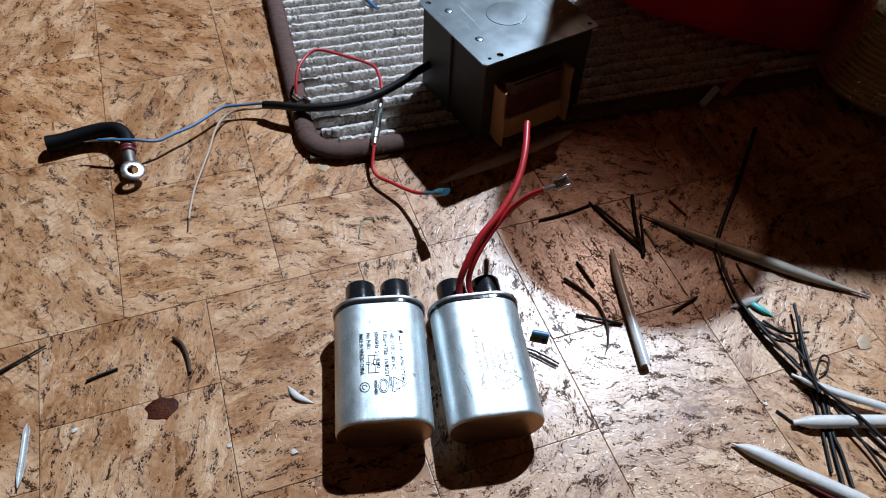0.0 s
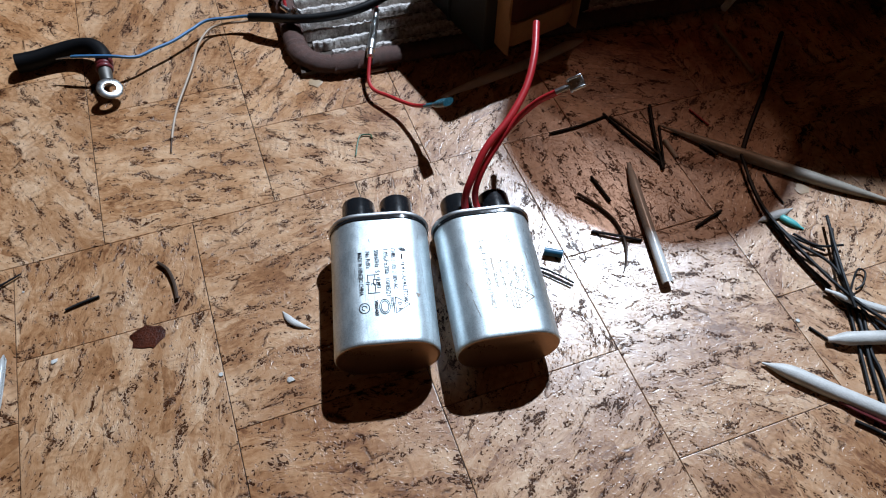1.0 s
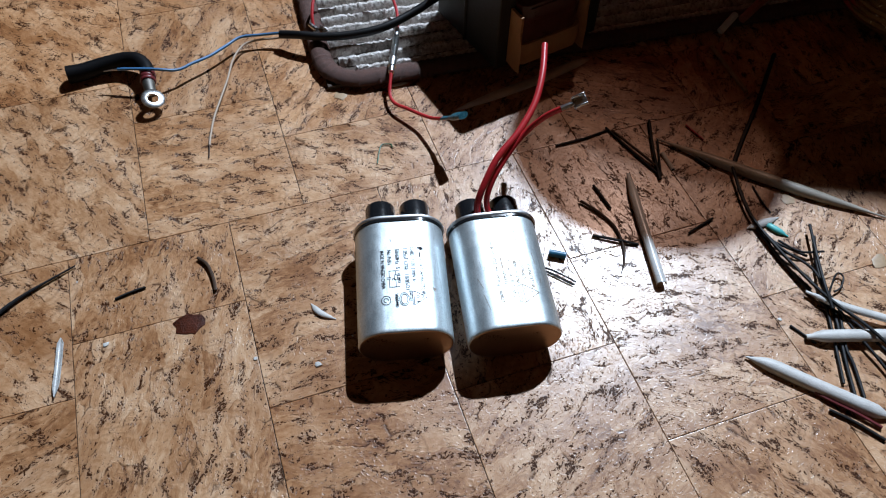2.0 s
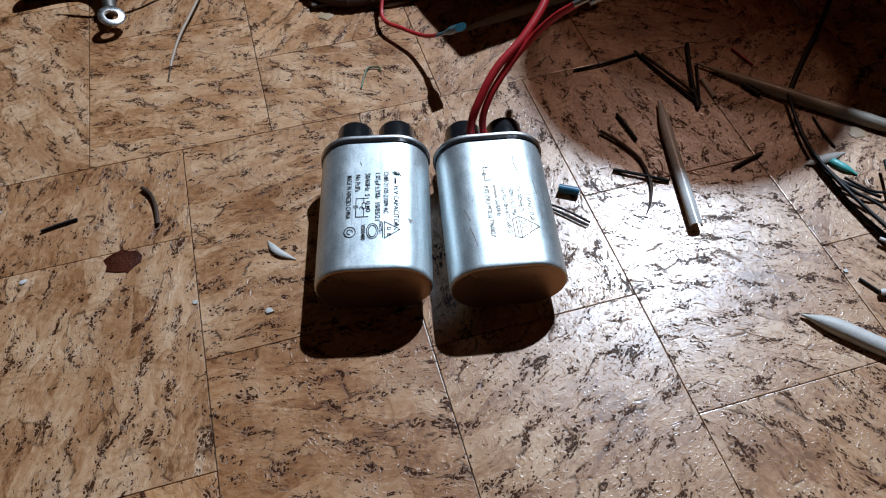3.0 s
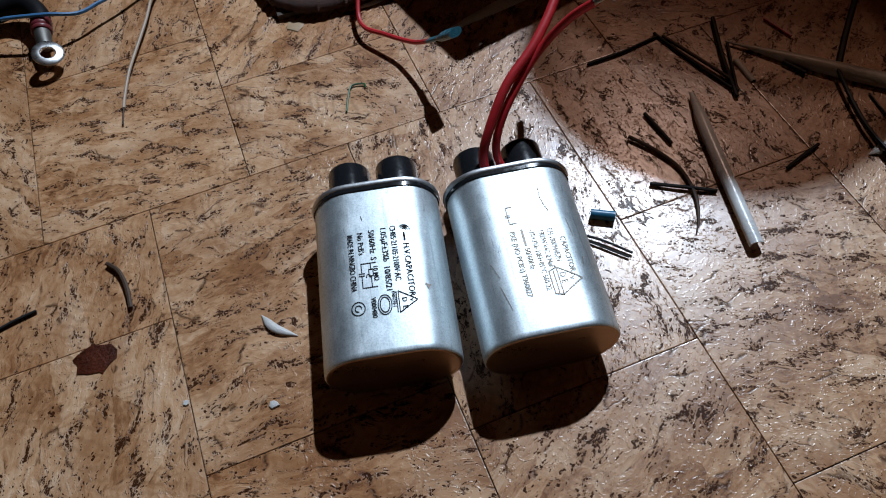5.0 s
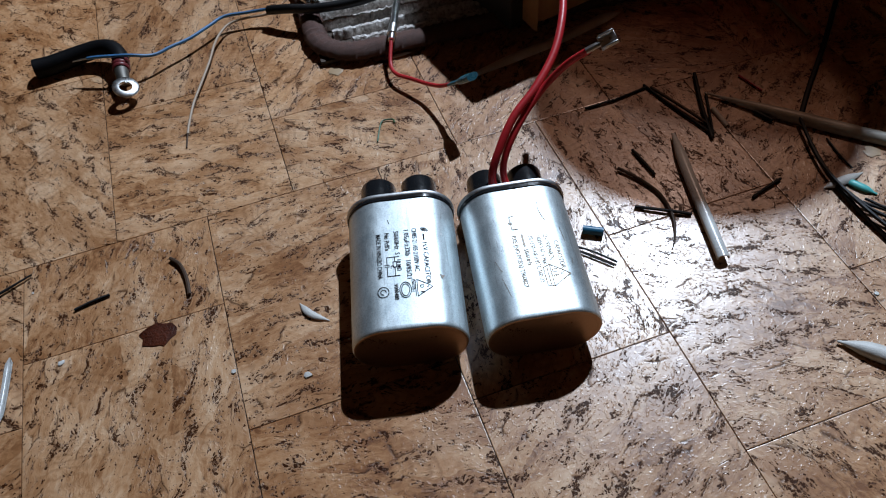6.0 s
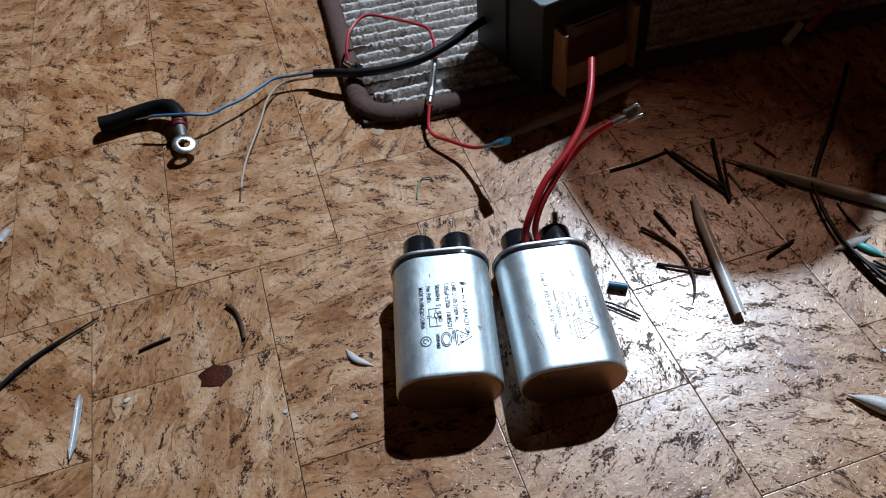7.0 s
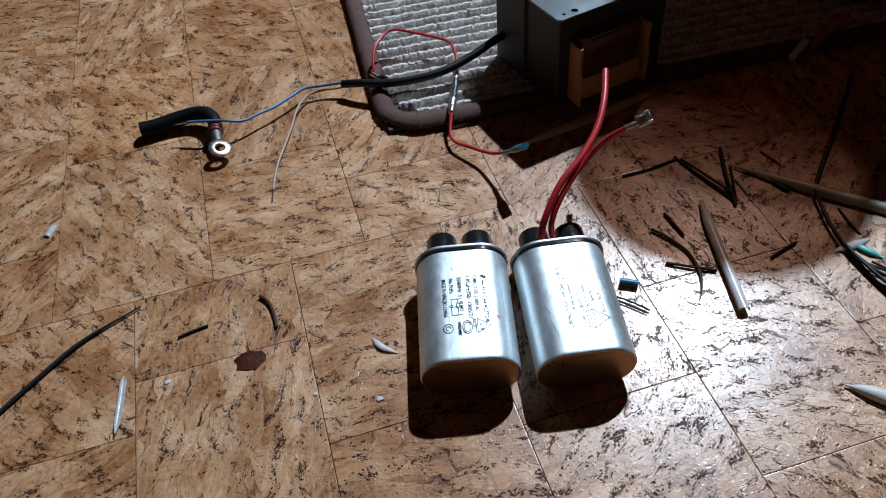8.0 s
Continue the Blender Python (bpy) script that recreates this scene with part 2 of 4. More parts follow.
PALE_PLUG = worn("pale_cork_flake", (0.40, 0.27, 0.155), 0.45, scale=200.0, amount=0.2)
WOOD = worn("pale_split_wood", (0.40, 0.27, 0.15), 0.6, scale=300.0, amount=0.3)
PINK_STICK = worn("pinkish_wood", (0.36, 0.13, 0.09), 0.6, amount=0.3)
TIN = worn("beige_lacquered_tin", (0.50, 0.38, 0.21), 0.24, 0.85, scale=60.0, amount=0.3)
TIN_RIM = worn("bare_tin_rim", (0.72, 0.70, 0.66), 0.25, 1.0, amount=0.15)
DARK_CARD = worn("dark_navy_board", (0.018, 0.020, 0.028), 0.7, scale=40.0, amount=0.3)
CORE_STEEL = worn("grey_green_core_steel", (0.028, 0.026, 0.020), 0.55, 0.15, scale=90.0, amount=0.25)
PAPER = worn("tan_insulating_paper", (0.42, 0.225, 0.095), 0.6, scale=150.0, amount=0.2)
WINDING = worn("dark_red_varnished_winding", (0.075, 0.016, 0.012), 0.32, scale=260.0, amount=0.4)
BINDING = worn("brown_stitched_binding", (0.100, 0.047, 0.036), 0.7, scale=700.0, amount=0.45, bump=0.7, depth=0.0012)


def galvanised():
    m = material("galvanised_plate", (0.24, 0.28, 0.30), 0.3, 1.0)
    v = place(m)
    spangle = node(m, "ShaderNodeSeparateColor", Color=node(m, "ShaderNodeTexVoronoi", Vector=v, Scale=160.0).outputs["Color"]).outputs[0]
    haze = noise_of(m, v, 28.0, 5, 0.6)
    scratch = ramp(m, noise_of(m, node(m, "ShaderNodeMapping", Vector=v, Scale=(1.0, 0.08, 1.0), Rotation=(0, 0, 0.5)).outputs[0], 300.0, 2), [(0.68, grey(0)), (0.72, grey(0.5))])
    fac = maths(m, "ADD", maths(m, "MULTIPLY", spangle, 0.05), maths(m, "MULTIPLY", haze, 0.90))
    col = mix(m, scratch, ramp(m, fac, [(0.3, (0.200, 0.232, 0.250)), (0.7, (0.275, 0.315, 0.335))]), (0.5, 0.53, 0.55))
    return finish(m, col, ramp(m, fac, [(0.3, grey(0.28)), (0.7, grey(0.33))]), noise_of(m, v, 500.0, 3), 0.04, 0.0002)


GALVANISED = galvanised()


def rug_pile():
    m = material("grey_white_looped_pile", rough=0.95)
    v = place(m)
    tuft = noise_of(m, v, 420.0, 3, 0.6)
    patch = noise_of(m, v, 90.0, 3)
    col = ramp(m, maths(m, "ADD", maths(m, "MULTIPLY", tuft, 0.6), maths(m, "MULTIPLY", patch, 0.4)), [(0.34, (0.20, 0.165, 0.145)), (0.46, (0.54, 0.49, 0.45)), (0.60, (0.80, 0.755, 0.72))])
    return finish(m, col, None, tuft, 0.9, 0.002)


PILE = rug_pile()
RUG_BACK = worn("brown_rug_backing", (0.10, 0.075, 0.06), 0.95, scale=400.0, amount=0.4, bump=0.6, depth=0.001)


def red_plastic():
    """Thin red plastic, through which some light passes."""
    m = worn("translucent_red_plastic", (0.38, 0.004, 0.045), 0.4, scale=30.0, amount=0.15)
    b, out = m.node_tree.nodes["Principled BSDF"], m.node_tree.nodes["Material Output"]
    thin = node(m, "ShaderNodeBsdfTranslucent", Color=(0.80, 0.009, 0.075, 1))
    both = node(m, "ShaderNodeMixShader", Fac=0.45)
    m.node_tree.links.new(b.outputs[0], both.inputs[1])
    m.node_tree.links.new(thin.outputs[0], both.inputs[2])
    m.node_tree.links.new(both.outputs[0], out.inputs[0])
    return m


RED_PLASTIC = red_plastic()


def shade_film(name, tint, foot=None):
    """Thin brownish see-through plastic, tinted to set the tone of its cast shadow."""
    m = worn(name, (0.20, 0.09, 0.06), 0.3, scale=30.0, amount=0.15)
    b, out = m.node_tree.nodes["Principled BSDF"], m.node_tree.nodes["Material Output"]
    see = node(m, "ShaderNodeBsdfTransparent", Color=(*tint, 1))
    if foot:
        high = node(m, "ShaderNodeSeparateXYZ", Vector=node(m, "ShaderNodeTexCoord").outputs["Object"]).outputs[2]
        m.node_tree.links.new(ramp(m, maths(m, "MULTIPLY", high, 2.0), foot), see.inputs[0])
    both = node(m, "ShaderNodeMixShader", Fac=0.90)
    m.node_tree.links.new(b.outputs[0], both.inputs[1])
    m.node_tree.links.new(see.outputs[0], both.inputs[2])
    m.node_tree.links.new(both.outputs[0], out.inputs[0])
    return m


OUTER_SHADE_FILM = shade_film("outer_shade_see_through_plastic", (0.47, 0.355, 0.29))
# denser towards its foot, so the cast shadow deepens near the container
INNER_SHADE_FILM = shade_film("inner_shade_see_through_plastic", (0.34, 0.235, 0.18), [(0.29, (0.02, 0.01, 0.008)), (0.44, (0.14, 0.083, 0.062)), (0.62, (0.35, 0.245, 0.19))])


def clear_plastic():
    m = material("hazy_clear_plastic", (0.80, 0.80, 0.78), 0.28, 0.0, Transmission_Weight=0.35, IOR=1.42)
    v = place(m)
    return finish(m, ramp(m, noise_of(m, v, 200.0, 3), [(0.3, (0.55, 0.55, 0.54)), (0.7, (0.80, 0.80, 0.78))]), ramp(m, noise_of(m, v, 150.0, 3), [(0.3, grey(0.2)), (0.7, grey(0.36))]))


CLEAR = clear_plastic()
HAZY = worn("milky_tube_plastic", (0.66, 0.655, 0.64), 0.30, scale=180.0, amount=0.15, bump=0.2, Transmission_Weight=0.10)
GLASS = material("fuse_glass", (0.95, 0.97, 0.97), 0.05, 0.0, Transmission_Weight=1.0, IOR=1.47)


# ---- mesh helpers ----
def mesh_of(bm, name, mat, smooth=True):
    me = bpy.data.meshes.new(name)
    bmesh.ops.recalc_face_normals(bm, faces=bm.faces)
    bm.to_mesh(me)
    bm.free()
    me.materials.append(mat)
    if smooth:
        for p in me.polygons:
            p.use_smooth = True
        me.set_sharp_from_angle(angle=radians(42))
    return me


def part(name, bm, mat, parent, label="", smooth=True):
    ob = new(name, mesh_of(bm, name, mat, smooth))
    ob.parent = parent
    return tagged(ob, label)


def thing(name, label, category, m=None, group=""):
    ob = new(name)
    ob.empty_display_size = 0.01
    if m is not None:
        ob.matrix_world = m
    return tagged(ob, label, category, group)


def single(name, bm, mat, label, category, group="", smooth=True):
    return tagged(new(name, mesh_of(bm, name, mat, smooth)), label, category, group)


def loft(rings, close_ends=True, closed=True):
    """A skin over rings of equally many points."""
    bm = bmesh.new()
    vs = [[bm.verts.new(p) for p in r] for r in rings]
    n = len(rings[0])
    for a, b in zip(vs, vs[1:]):
        for i in range(n if closed else n - 1):
            j = (i + 1) % n
            bm.faces.new((a[i], a[j], b[j], b[i]))
    if close_ends:
        bm.faces.new(vs[0][::-1])
        bm.faces.new(vs[-1])
    return bm


def merge(*parts):
    out = bmesh.new()
    for b in parts:
        me = bpy.data.meshes.new("joined")
        b.to_mesh(me)
        b.free()
        out.from_mesh(me)
        bpy.data.meshes.remove(me)
    return out


def smooth_line(points, steps=6):
    """Points along a Catmull-Rom line through the given ones."""
    p = [Vector(q) for q in points]
    if len(p) == 2:
        return [p[0].lerp(p[1], i / steps) for i in range(steps + 1)]
    p = [2 * p[0] - p[1]] + p + [2 * p[-1] - p[-2]]
    out = []
    for a, b, c, d in zip(p, p[1:], p[2:], p[3:]):
        for i in range(steps):
            t = i / steps
            out.append(0.5 * (2 * b + (c - a) * t + (2 * a - 5 * b + 4 * c - d) * t * t + (3 * b - a - 3 * c + d) * t ** 3))
    return out + [p[-2]]


def frames_along(line):
    up, out = Vector((0, 0, 1)), []
    for i, q in enumerate(line):
        d = (line[min(i + 1, len(line) - 1)] - line[max(i - 1, 0)]).normalized()
        side = d.cross(up)
        if side.length < 0.05:
            side = Vector((1, 0, 0))
        side.normalize()
        out.append((q, side, side.cross(d).normalized()))
    return out


def tube(points, radius, sides=8, steps=6, taper=None, flat=1.0, rough=0.0):
    """A round or flattened rod along a smooth line; taper(s) scales it from s = 0 to 1."""
    line = smooth_line(points, steps)
    rings = []
    for i, (q, s, u) in enumerate(frames_along(line)):
        k = radius * (taper(i / (len(line) - 1)) if taper else 1.0)
        rings.append([q + s * math.cos(a) * k + u * math.sin(a) * k * flat * (1 + rough * random.uniform(-1, 1)) for a in (2 * math.pi * j / sides for j in range(sides))])
    return loft(rings)


def sheath(points, half, wall=0.0006, bend=150, steps=6, profile=None, open_up=False):
    """A split plastic sleeve: an arc of the given bend in section, with walls, narrowing to its ends."""
    line = smooth_line(points, steps)
    sign, n, rings = (-1 if open_up else 1), 9, []
    for i, (q, s, u) in enumerate(frames_along(line)):
        k = half * (profile(i / (len(line) - 1)) if profile else 1.0)
        outer, inner = [], []
        for j in range(n):
            a = radians(90 - bend / 2 + bend * j / (n - 1))
            for r, row in ((k, outer), (max(k - wall, k * 0.6), inner)):
                row.append(q + s * math.cos(a) * r + u * sign * (math.sin(a) * r * 0.8 - half * 0.45))
        rings.append(outer + inner[::-1])
    return loft(rings)


def quill(s, start=0.25, end=0.2, tip=0.12):
    """A pointed profile: quick at the start, slow at the end."""
    return max(tip, min(1.0, math.sin(min(1, s / start) * math.pi / 2), math.sin(min(1, (1 - s) / end) * math.pi / 2)))


def box(x0, x1, y0, y1, z0, z1, bevel=0.0, segments=2):
    bm = bmesh.new()
    bmesh.ops.create_cube(bm, size=1.0, matrix=Matrix.LocRotScale(((x0 + x1) / 2, (y0 + y1) / 2, (z0 + z1) / 2), None, (x1 - x0, y1 - y0, z1 - z0)))
    if bevel:
        bmesh.ops.bevel(bm, geom=bm.edges[:], offset=bevel, segments=segments, affect="EDGES", profile=0.5)
    return bm


def lathe(profile, sides=48, centre=(0, 0, 0), cap=True):
    """A turned body from (radius, height) pairs."""
    c = Vector(centre)
    return loft([[c + Vector((r * math.cos(2 * math.pi * i / sides), r * math.sin(2 * math.pi * i / sides), z)) for i in range(sides)] for r, z in profile], cap)


def stadium(half_w, half_t, n=14):
    """An oval outline with flat long sides, in the x-z plane."""
    r, out = half_t, []
    for k in range(2):
        cx = (half_w - r) * (1 if k == 0 else -1)
        for i in range(n + 1):
            a = math.pi * (i / n) - math.pi / 2 + math.pi * k
            out.append((cx + r * math.cos(a), r * math.sin(a)))
    return out


# ---- room shell ----
def plane_wall(name, x0, x1, y0, y1, z0, z1, mat, label, category="wall"):
    single(name, box(x0, x1, y0, y1, z0, z1), mat, label, category, smooth=False)["kind"] = "structure"


R, TOP = 2.6, 2.4
NORTH = 2.6
plane_wall("wall_north", -R, R, NORTH, NORTH + 0.1, 0, TOP, PLASTER, "plain brown panelled wall of the dim room")
plane_wall("wall_south", -R, R, -R - 0.1, -R, 0, TOP, PLASTER, "plain brown panelled wall of the dim room")
plane_wall("wall_east", R, R + 0.1, -R, NORTH, 0, TOP, PLASTER, "plain brown panelled wall of the dim room")
plane_wall("wall_west", -R - 0.1, -R, -R, NORTH, 0, TOP, PLASTER, "plain brown panelled wall of the dim room")
plane_wall("ceiling", -R, R, -R, NORTH, TOP, TOP + 0.1, CEILING, "plain wooden board ceiling above the floor", "ceiling")


# ---- rug ----
RUG = pose(0.0, 0.0, 0.0, 0, 0, 20.0)
RUG_U, RUG_V, RUG_W, RUG_D = 0.031, 0.418, 0.75, 0.62


def rug():
    t = thing("ribbed_rug", "grey and white ribbed rug with a brown bound edge", "rug", RUG)
    u0, v0, u1, v1 = RUG_U, RUG_V, RUG_U + RUG_W, RUG_V + RUG_D
    part("backing", box(u0 + 0.006, u1 - 0.006, v0 + 0.006, v1 - 0.006, 0.001, 0.0035), RUG_BACK, t, "brown woven backing between the ribs", False)
    rd = 0.034
    outline = []
    for cx, cy, a0 in ((u0 + rd, v0 + rd, 180), (u1 - rd, v0 + rd, 270), (u1 - rd, v1 - rd, 0), (u0 + rd, v1 - rd, 90)):
        outline += [Vector((cx + (rd - 0.007) * math.cos(radians(a0 + 15 * i)), cy + (rd - 0.007) * math.sin(radians(a0 + 15 * i)), 0.0052)) for i in range(7)]
    line = []
    for a, b in zip(outline, outline[1:] + outline[:1]):
        n = max(1, round((b - a).length / 0.0025))
        line += [a.lerp(b, i / n) for i in range(n)]
    rings = []
    for i, q in enumerate(line):
        d = (line[(i + 1) % len(line)] - line[i - 1]).normalized()
        s = Vector((d.y, -d.x, 0))
        k = 0.0077 + 0.0005 * (-1) ** i + random.uniform(-0.0003, 0.0003)
        rings.append([q + s * math.cos(a) * k + Vector((0, 0, math.sin(a) * k * 0.68)) for a in (2 * math.pi * j / 10 for j in range(10))])
    rings.append(rings[0])
    part("binding", loft(rings, False), BINDING, t, "padded dark brown stitched binding")
    pitch = 0.0128
    for r in range(int((RUG_D - 0.03) / pitch)):
        v = v0 + 0.0165 + r * pitch
        inset = 0.014 + max(0.0, 0.016 - (r * pitch) * 0.9)
        n = 420 if r < 20 else 80
        rings = []
        for i in range(n + 1):
            u = u0 + inset + (RUG_W - 2 * inset) * i / n
            wob = 0.0003 * noise.noise((u * 90, v * 50, 0))
            lift = 0.0007 * noise.noise((u * 420, v * 90, 3)) + 0.0006 * random.uniform(-1, 1)
            shift = wob + 0.0005 * random.uniform(-1, 1)
            rings.append([(u, v + wob - 0.0046, 0.0025), (u, v + shift - 0.0036, 0.0066 + lift), (u, v + shift - 0.0013, 0.0090 + lift), (u, v + shift + 0.0013, 0.0089 + lift), (u, v + shift + 0.0036, 0.0064 + lift), (u, v + wob + 0.0046, 0.0025)])
        part("pile_rib", loft(rings, True, False), PILE, t)


rug()


# ---- capacitors ----
CAN_W, CAN_T, CAN_L = 0.0530 / 2, 0.0325 / 2, 0.0775


def on_can(x, y, lift=0.0002):
    """The place on the can's upper side at x across (along the skin) and y along the can."""
    flat = CAN_W - CAN_T
    if abs(x) <= flat:
        return Vector((x, y, CAN_T + lift))
    a = (abs(x) - flat) / CAN_T
    return Vector((math.copysign(flat + (CAN_T + lift) * math.sin(a), x), y, (CAN_T + lift) * math.cos(a)))


def print_line(words, size, wide, x, y, parent, mat, name="printed_line", bold=0.00004):
    """Words that read towards the can's foot, laid on its skin."""
    curve = bpy.data.curves.new(name, "FONT")
    curve.body, curve.size, curve.resolution_u, curve.offset = words, size, 2, bold
    source = new(name, curve)
    dg = bpy.context.evaluated_depsgraph_get()
    me = bpy.data.meshes.new_from_object(source.evaluated_get(dg))
    bpy.data.objects.remove(source)
    for v in me.vertices:
        v.co = on_can(x + v.co.y, y - v.co.x * wide)
    me.materials.clear()
    me.materials.append(mat)
    ob = new(name, me)
    ob.parent = parent
    return ob


def skin_strokes(strokes, width, closed=False):
    """Thin drawn lines on the can's skin."""
    bm = bmesh.new()
    for pts in strokes:
        fine = [pts[0]]
        for (ax, ay), (bx, by) in zip(pts, pts[1:]):
            cuts = max(1, math.ceil(abs(bx - ax) / 0.0012))
            fine += [(ax + (bx - ax) * i / cuts, ay + (by - ay) * i / cuts) for i in range(1, cuts + 1)]
        for (ax, ay), (bx, by) in zip(fine, fine[1:]):
            d = Vector((bx - ax, by - ay))
            n = Vector((-d.y, d.x)).normalized() * width / 2
            e = d.normalized() * width / 2
            quad = [(ax - e.x + n.x, ay - e.y + n.y), (bx + e.x + n.x, by + e.y + n.y), (bx + e.x - n.x, by + e.y - n.y), (ax - e.x - n.x, ay - e.y - n.y)]
            bm.faces.new([bm.verts.new(on_can(x, y)) for x, y in quad])
    return bm


def circle_pts(cx, cy, rx, ry, n=20):
    return [(cx + rx * math.cos(2 * math.pi * i / n), cy + ry * math.sin(2 * math.pi * i / n)) for i in range(n + 1)]


def capacitor(label, m):
    """An oval metal can lying on its side: its foot at y = 0, its lid at y = CAN_L."""
    t = thing("capacitor", label, "capacitor", m, "capacitors on the floor")
    oval = lambda w, h, y: [(x, y, z) for x, z in stadium(w, h)]
    prof = [(0.0, 0.0009), (0.0003, 0.0004), (0.0008, 0.0001), (0.0024, 0.0)]
    foot = [oval(CAN_W - d, CAN_T - d, y) for d, y in ((0.0060, 0.0003), (0.0034, 0.0002), (0.0022, -0.0001), (0.0013, -0.0002), (0.0007, 0.0))]
    part("foot", loft(foot[::-1]), CORK_REFLECTION_METAL, t, "smooth drawn metal foot, tinted brown for the cork it reflects")
    rings = [oval(CAN_W - 0.0044, CAN_T - 0.0044, 0.0012)] + [oval(CAN_W - d, CAN_T - d, y) for y, d in prof]
    n = 10
    rings += [oval(CAN_W, CAN_T, 0.0024 + (CAN_L - 0.0034) * (i + 1) / n) for i in range(n)]
    part("can", loft(rings), ALUMINIUM, t, "brushed aluminium oval can")
    lid = [(0.0, -0.0006), (0.0, 0.0), (0.0, 0.0011), (0.0012, 0.0016), (0.0030, 0.0016), (0.0034, 0.0016)]
    rows = [oval(CAN_W - 0.0006, CAN_T - 0.0006, CAN_L - 0.0016)]
    for y, d in ((-0.0012, 0.0006), (-0.0008, 0.0010), (0.0002, 0.0012), (0.0009, 0.0010), (0.0012, 0.0004), (0.0011, -0.0010), (0.0002, -0.0016), (0.0001, -0.006)):
        rows.append(oval(CAN_W + d, CAN_T + d, CAN_L + y))
    part("lid", loft(rows), LID_STEEL, t, "crimped grey metal lid with a rolled rim")
    # narrow black ring just below the rim
    part("seam", loft([oval(CAN_W + 0.0002, CAN_T + 0.0002, CAN_L - 0.0032), oval(CAN_W + 0.0006, CAN_T + 0.0006, CAN_L - 0.0029), oval(CAN_W + 0.0006, CAN_T + 0.0006, CAN_L - 0.0011)]), BAKELITE, t, "narrow black band under the rim")
    for sx in (-1, 1):
        turn = Matrix.Translation((sx * 0.0105, CAN_L, 0.0)) @ Matrix.Rotation(radians(-90), 4, "X")
        bm = lathe([(0.0092, 0.0), (0.0092, 0.0185), (0.0089, 0.0194), (0.0082, 0.0198), (0.0062, 0.0198), (0.0058, 0.0150)], 36)
        bmesh.ops.transform(bm, matrix=turn, verts=bm.verts)
        ins = part("insulator", bm, BAKELITE, t, "black moulded round terminal insulator")
        for dx in (-0.0018, 0.0018):
            blade = box(sx * 0.0105 + dx - 0.0004, sx * 0.0105 + dx + 0.0004, CAN_L + 0.0120, CAN_L + 0.0168, -0.0030, 0.0030, 0.0002, 1)
            part("terminal_blade", blade, TINNED, ins, "tinned flat terminal blade")
    return t


TIP = math.degrees(math.atan(0.0011 / CAN_L))
marked = capacitor("silver oval capacitor with black printed writing, lying on cork floor",
                   pose(-0.0268, 0.1920, CAN_T + 0.0001, TIP, 0, 10.0))
plain = capacitor("silver oval capacitor with faded print and two red leads",
                  pose(0.0326, 0.2010, CAN_T + 0.0001, TIP, 0, 12.8))
TOPLINE = 0.0552
for words, size, wide, x, y in (("H.V.CAPACITOR", 0.0034, 0.97, 0.0100, 0.0462), ("CH85\u00b721105\u00b72100V\u00b7AC", 0.0033, 0.80, 0.0054, TOPLINE), ("1.05\u00b5F\u00b13%b  10/85/21", 0.0033, 0.99, 0.0016, TOPLINE),
                                ("50/60Hz  S", 0.0033, 0.97, -0.0032, TOPLINE - 0.0006), ("No PcB's", 0.0032, 0.90, -0.0077, TOPLINE - 0.0012), ("MADE IN NINGBO CHINA", 0.0032, 0.70, -0.0117, TOPLINE - 0.0016),
                                ("10 M\u03a9", 0.0026, 0.95, -0.0026, 0.0380), ("C", 0.0026, 1.0, -0.0056, 0.0346), ("EN61270-1", 0.0019, 0.80, 0.0034, 0.0255), ("V000480", 0.0027, 0.90, -0.0046, 0.0240), ("D  E", 0.0027, 1.0, 0.0070, 0.0222), ("V", 0.0020, 1.0, 0.0098, 0.0213)):
    print_line(words, size, wide, x, y, marked, INK)
W = 0.00038
emblem = [[(0.0108 + r * math.cos(radians(a)), 0.0524 + r * math.sin(radians(a))) for a in range(0, 121, 15)] for r in (0.0008, 0.0016, 0.0024)]
part("printed_emblem", skin_strokes(emblem, 0.0004), INK, marked)
part("printed_bar", skin_strokes([[(0.0108, 0.0508), (0.0108, 0.0478)]], 0.0008), INK, marked)
diagram = [[(-0.0016, 0.0393), (-0.0072, 0.0393), (-0.0072, 0.0353)], [(-0.0082, 0.0349), (-0.0062, 0.0349)], [(-0.0082, 0.0339), (-0.0062, 0.0339)], [(-0.0072, 0.0335), (-0.0072, 0.0285), (-0.0016, 0.0285)],
           [(-0.0036, 0.0393), (-0.0036, 0.0365)], [(-0.0044, 0.0365), (-0.0028, 0.0365), (-0.0028, 0.0335), (-0.0044, 0.0335), (-0.0044, 0.0365)], [(-0.0036, 0.0335), (-0.0036, 0.0285)]]
part("printed_diagram", skin_strokes(diagram, W), INK, marked)
part("printed_ring", skin_strokes([circle_pts(-0.0096, 0.0200, 0.0025, 0.0028), circle_pts(-0.0096, 0.0200, 0.0012, 0.0013)[:16]], W), INK, marked)
part("printed_oval", skin_strokes([circle_pts(0.0004, 0.0202, 0.0026, 0.0042), circle_pts(0.0004, 0.0202, 0.0018, 0.0032)], W), INK, marked)
part("printed_triangle", skin_strokes([[(0.0058, 0.0252), (0.0058, 0.0160), (0.0128, 0.0206), (0.0058, 0.0252)], [(0.0050, 0.0248), (0.0050, 0.0164)]], W), INK, marked)
part("scuff", skin_strokes([[(0.0168, 0.0272), (0.0180, 0.0266), (0.0175, 0.0254)], [(0.0172, 0.0262), (0.0184, 0.0268)]], 0.0007), SCUFF, marked, "small dark scuff")
part("scratch", skin_strokes([[(-0.0056, 0.0618), (-0.0052, 0.0598)]], 0.0003), INK, marked)
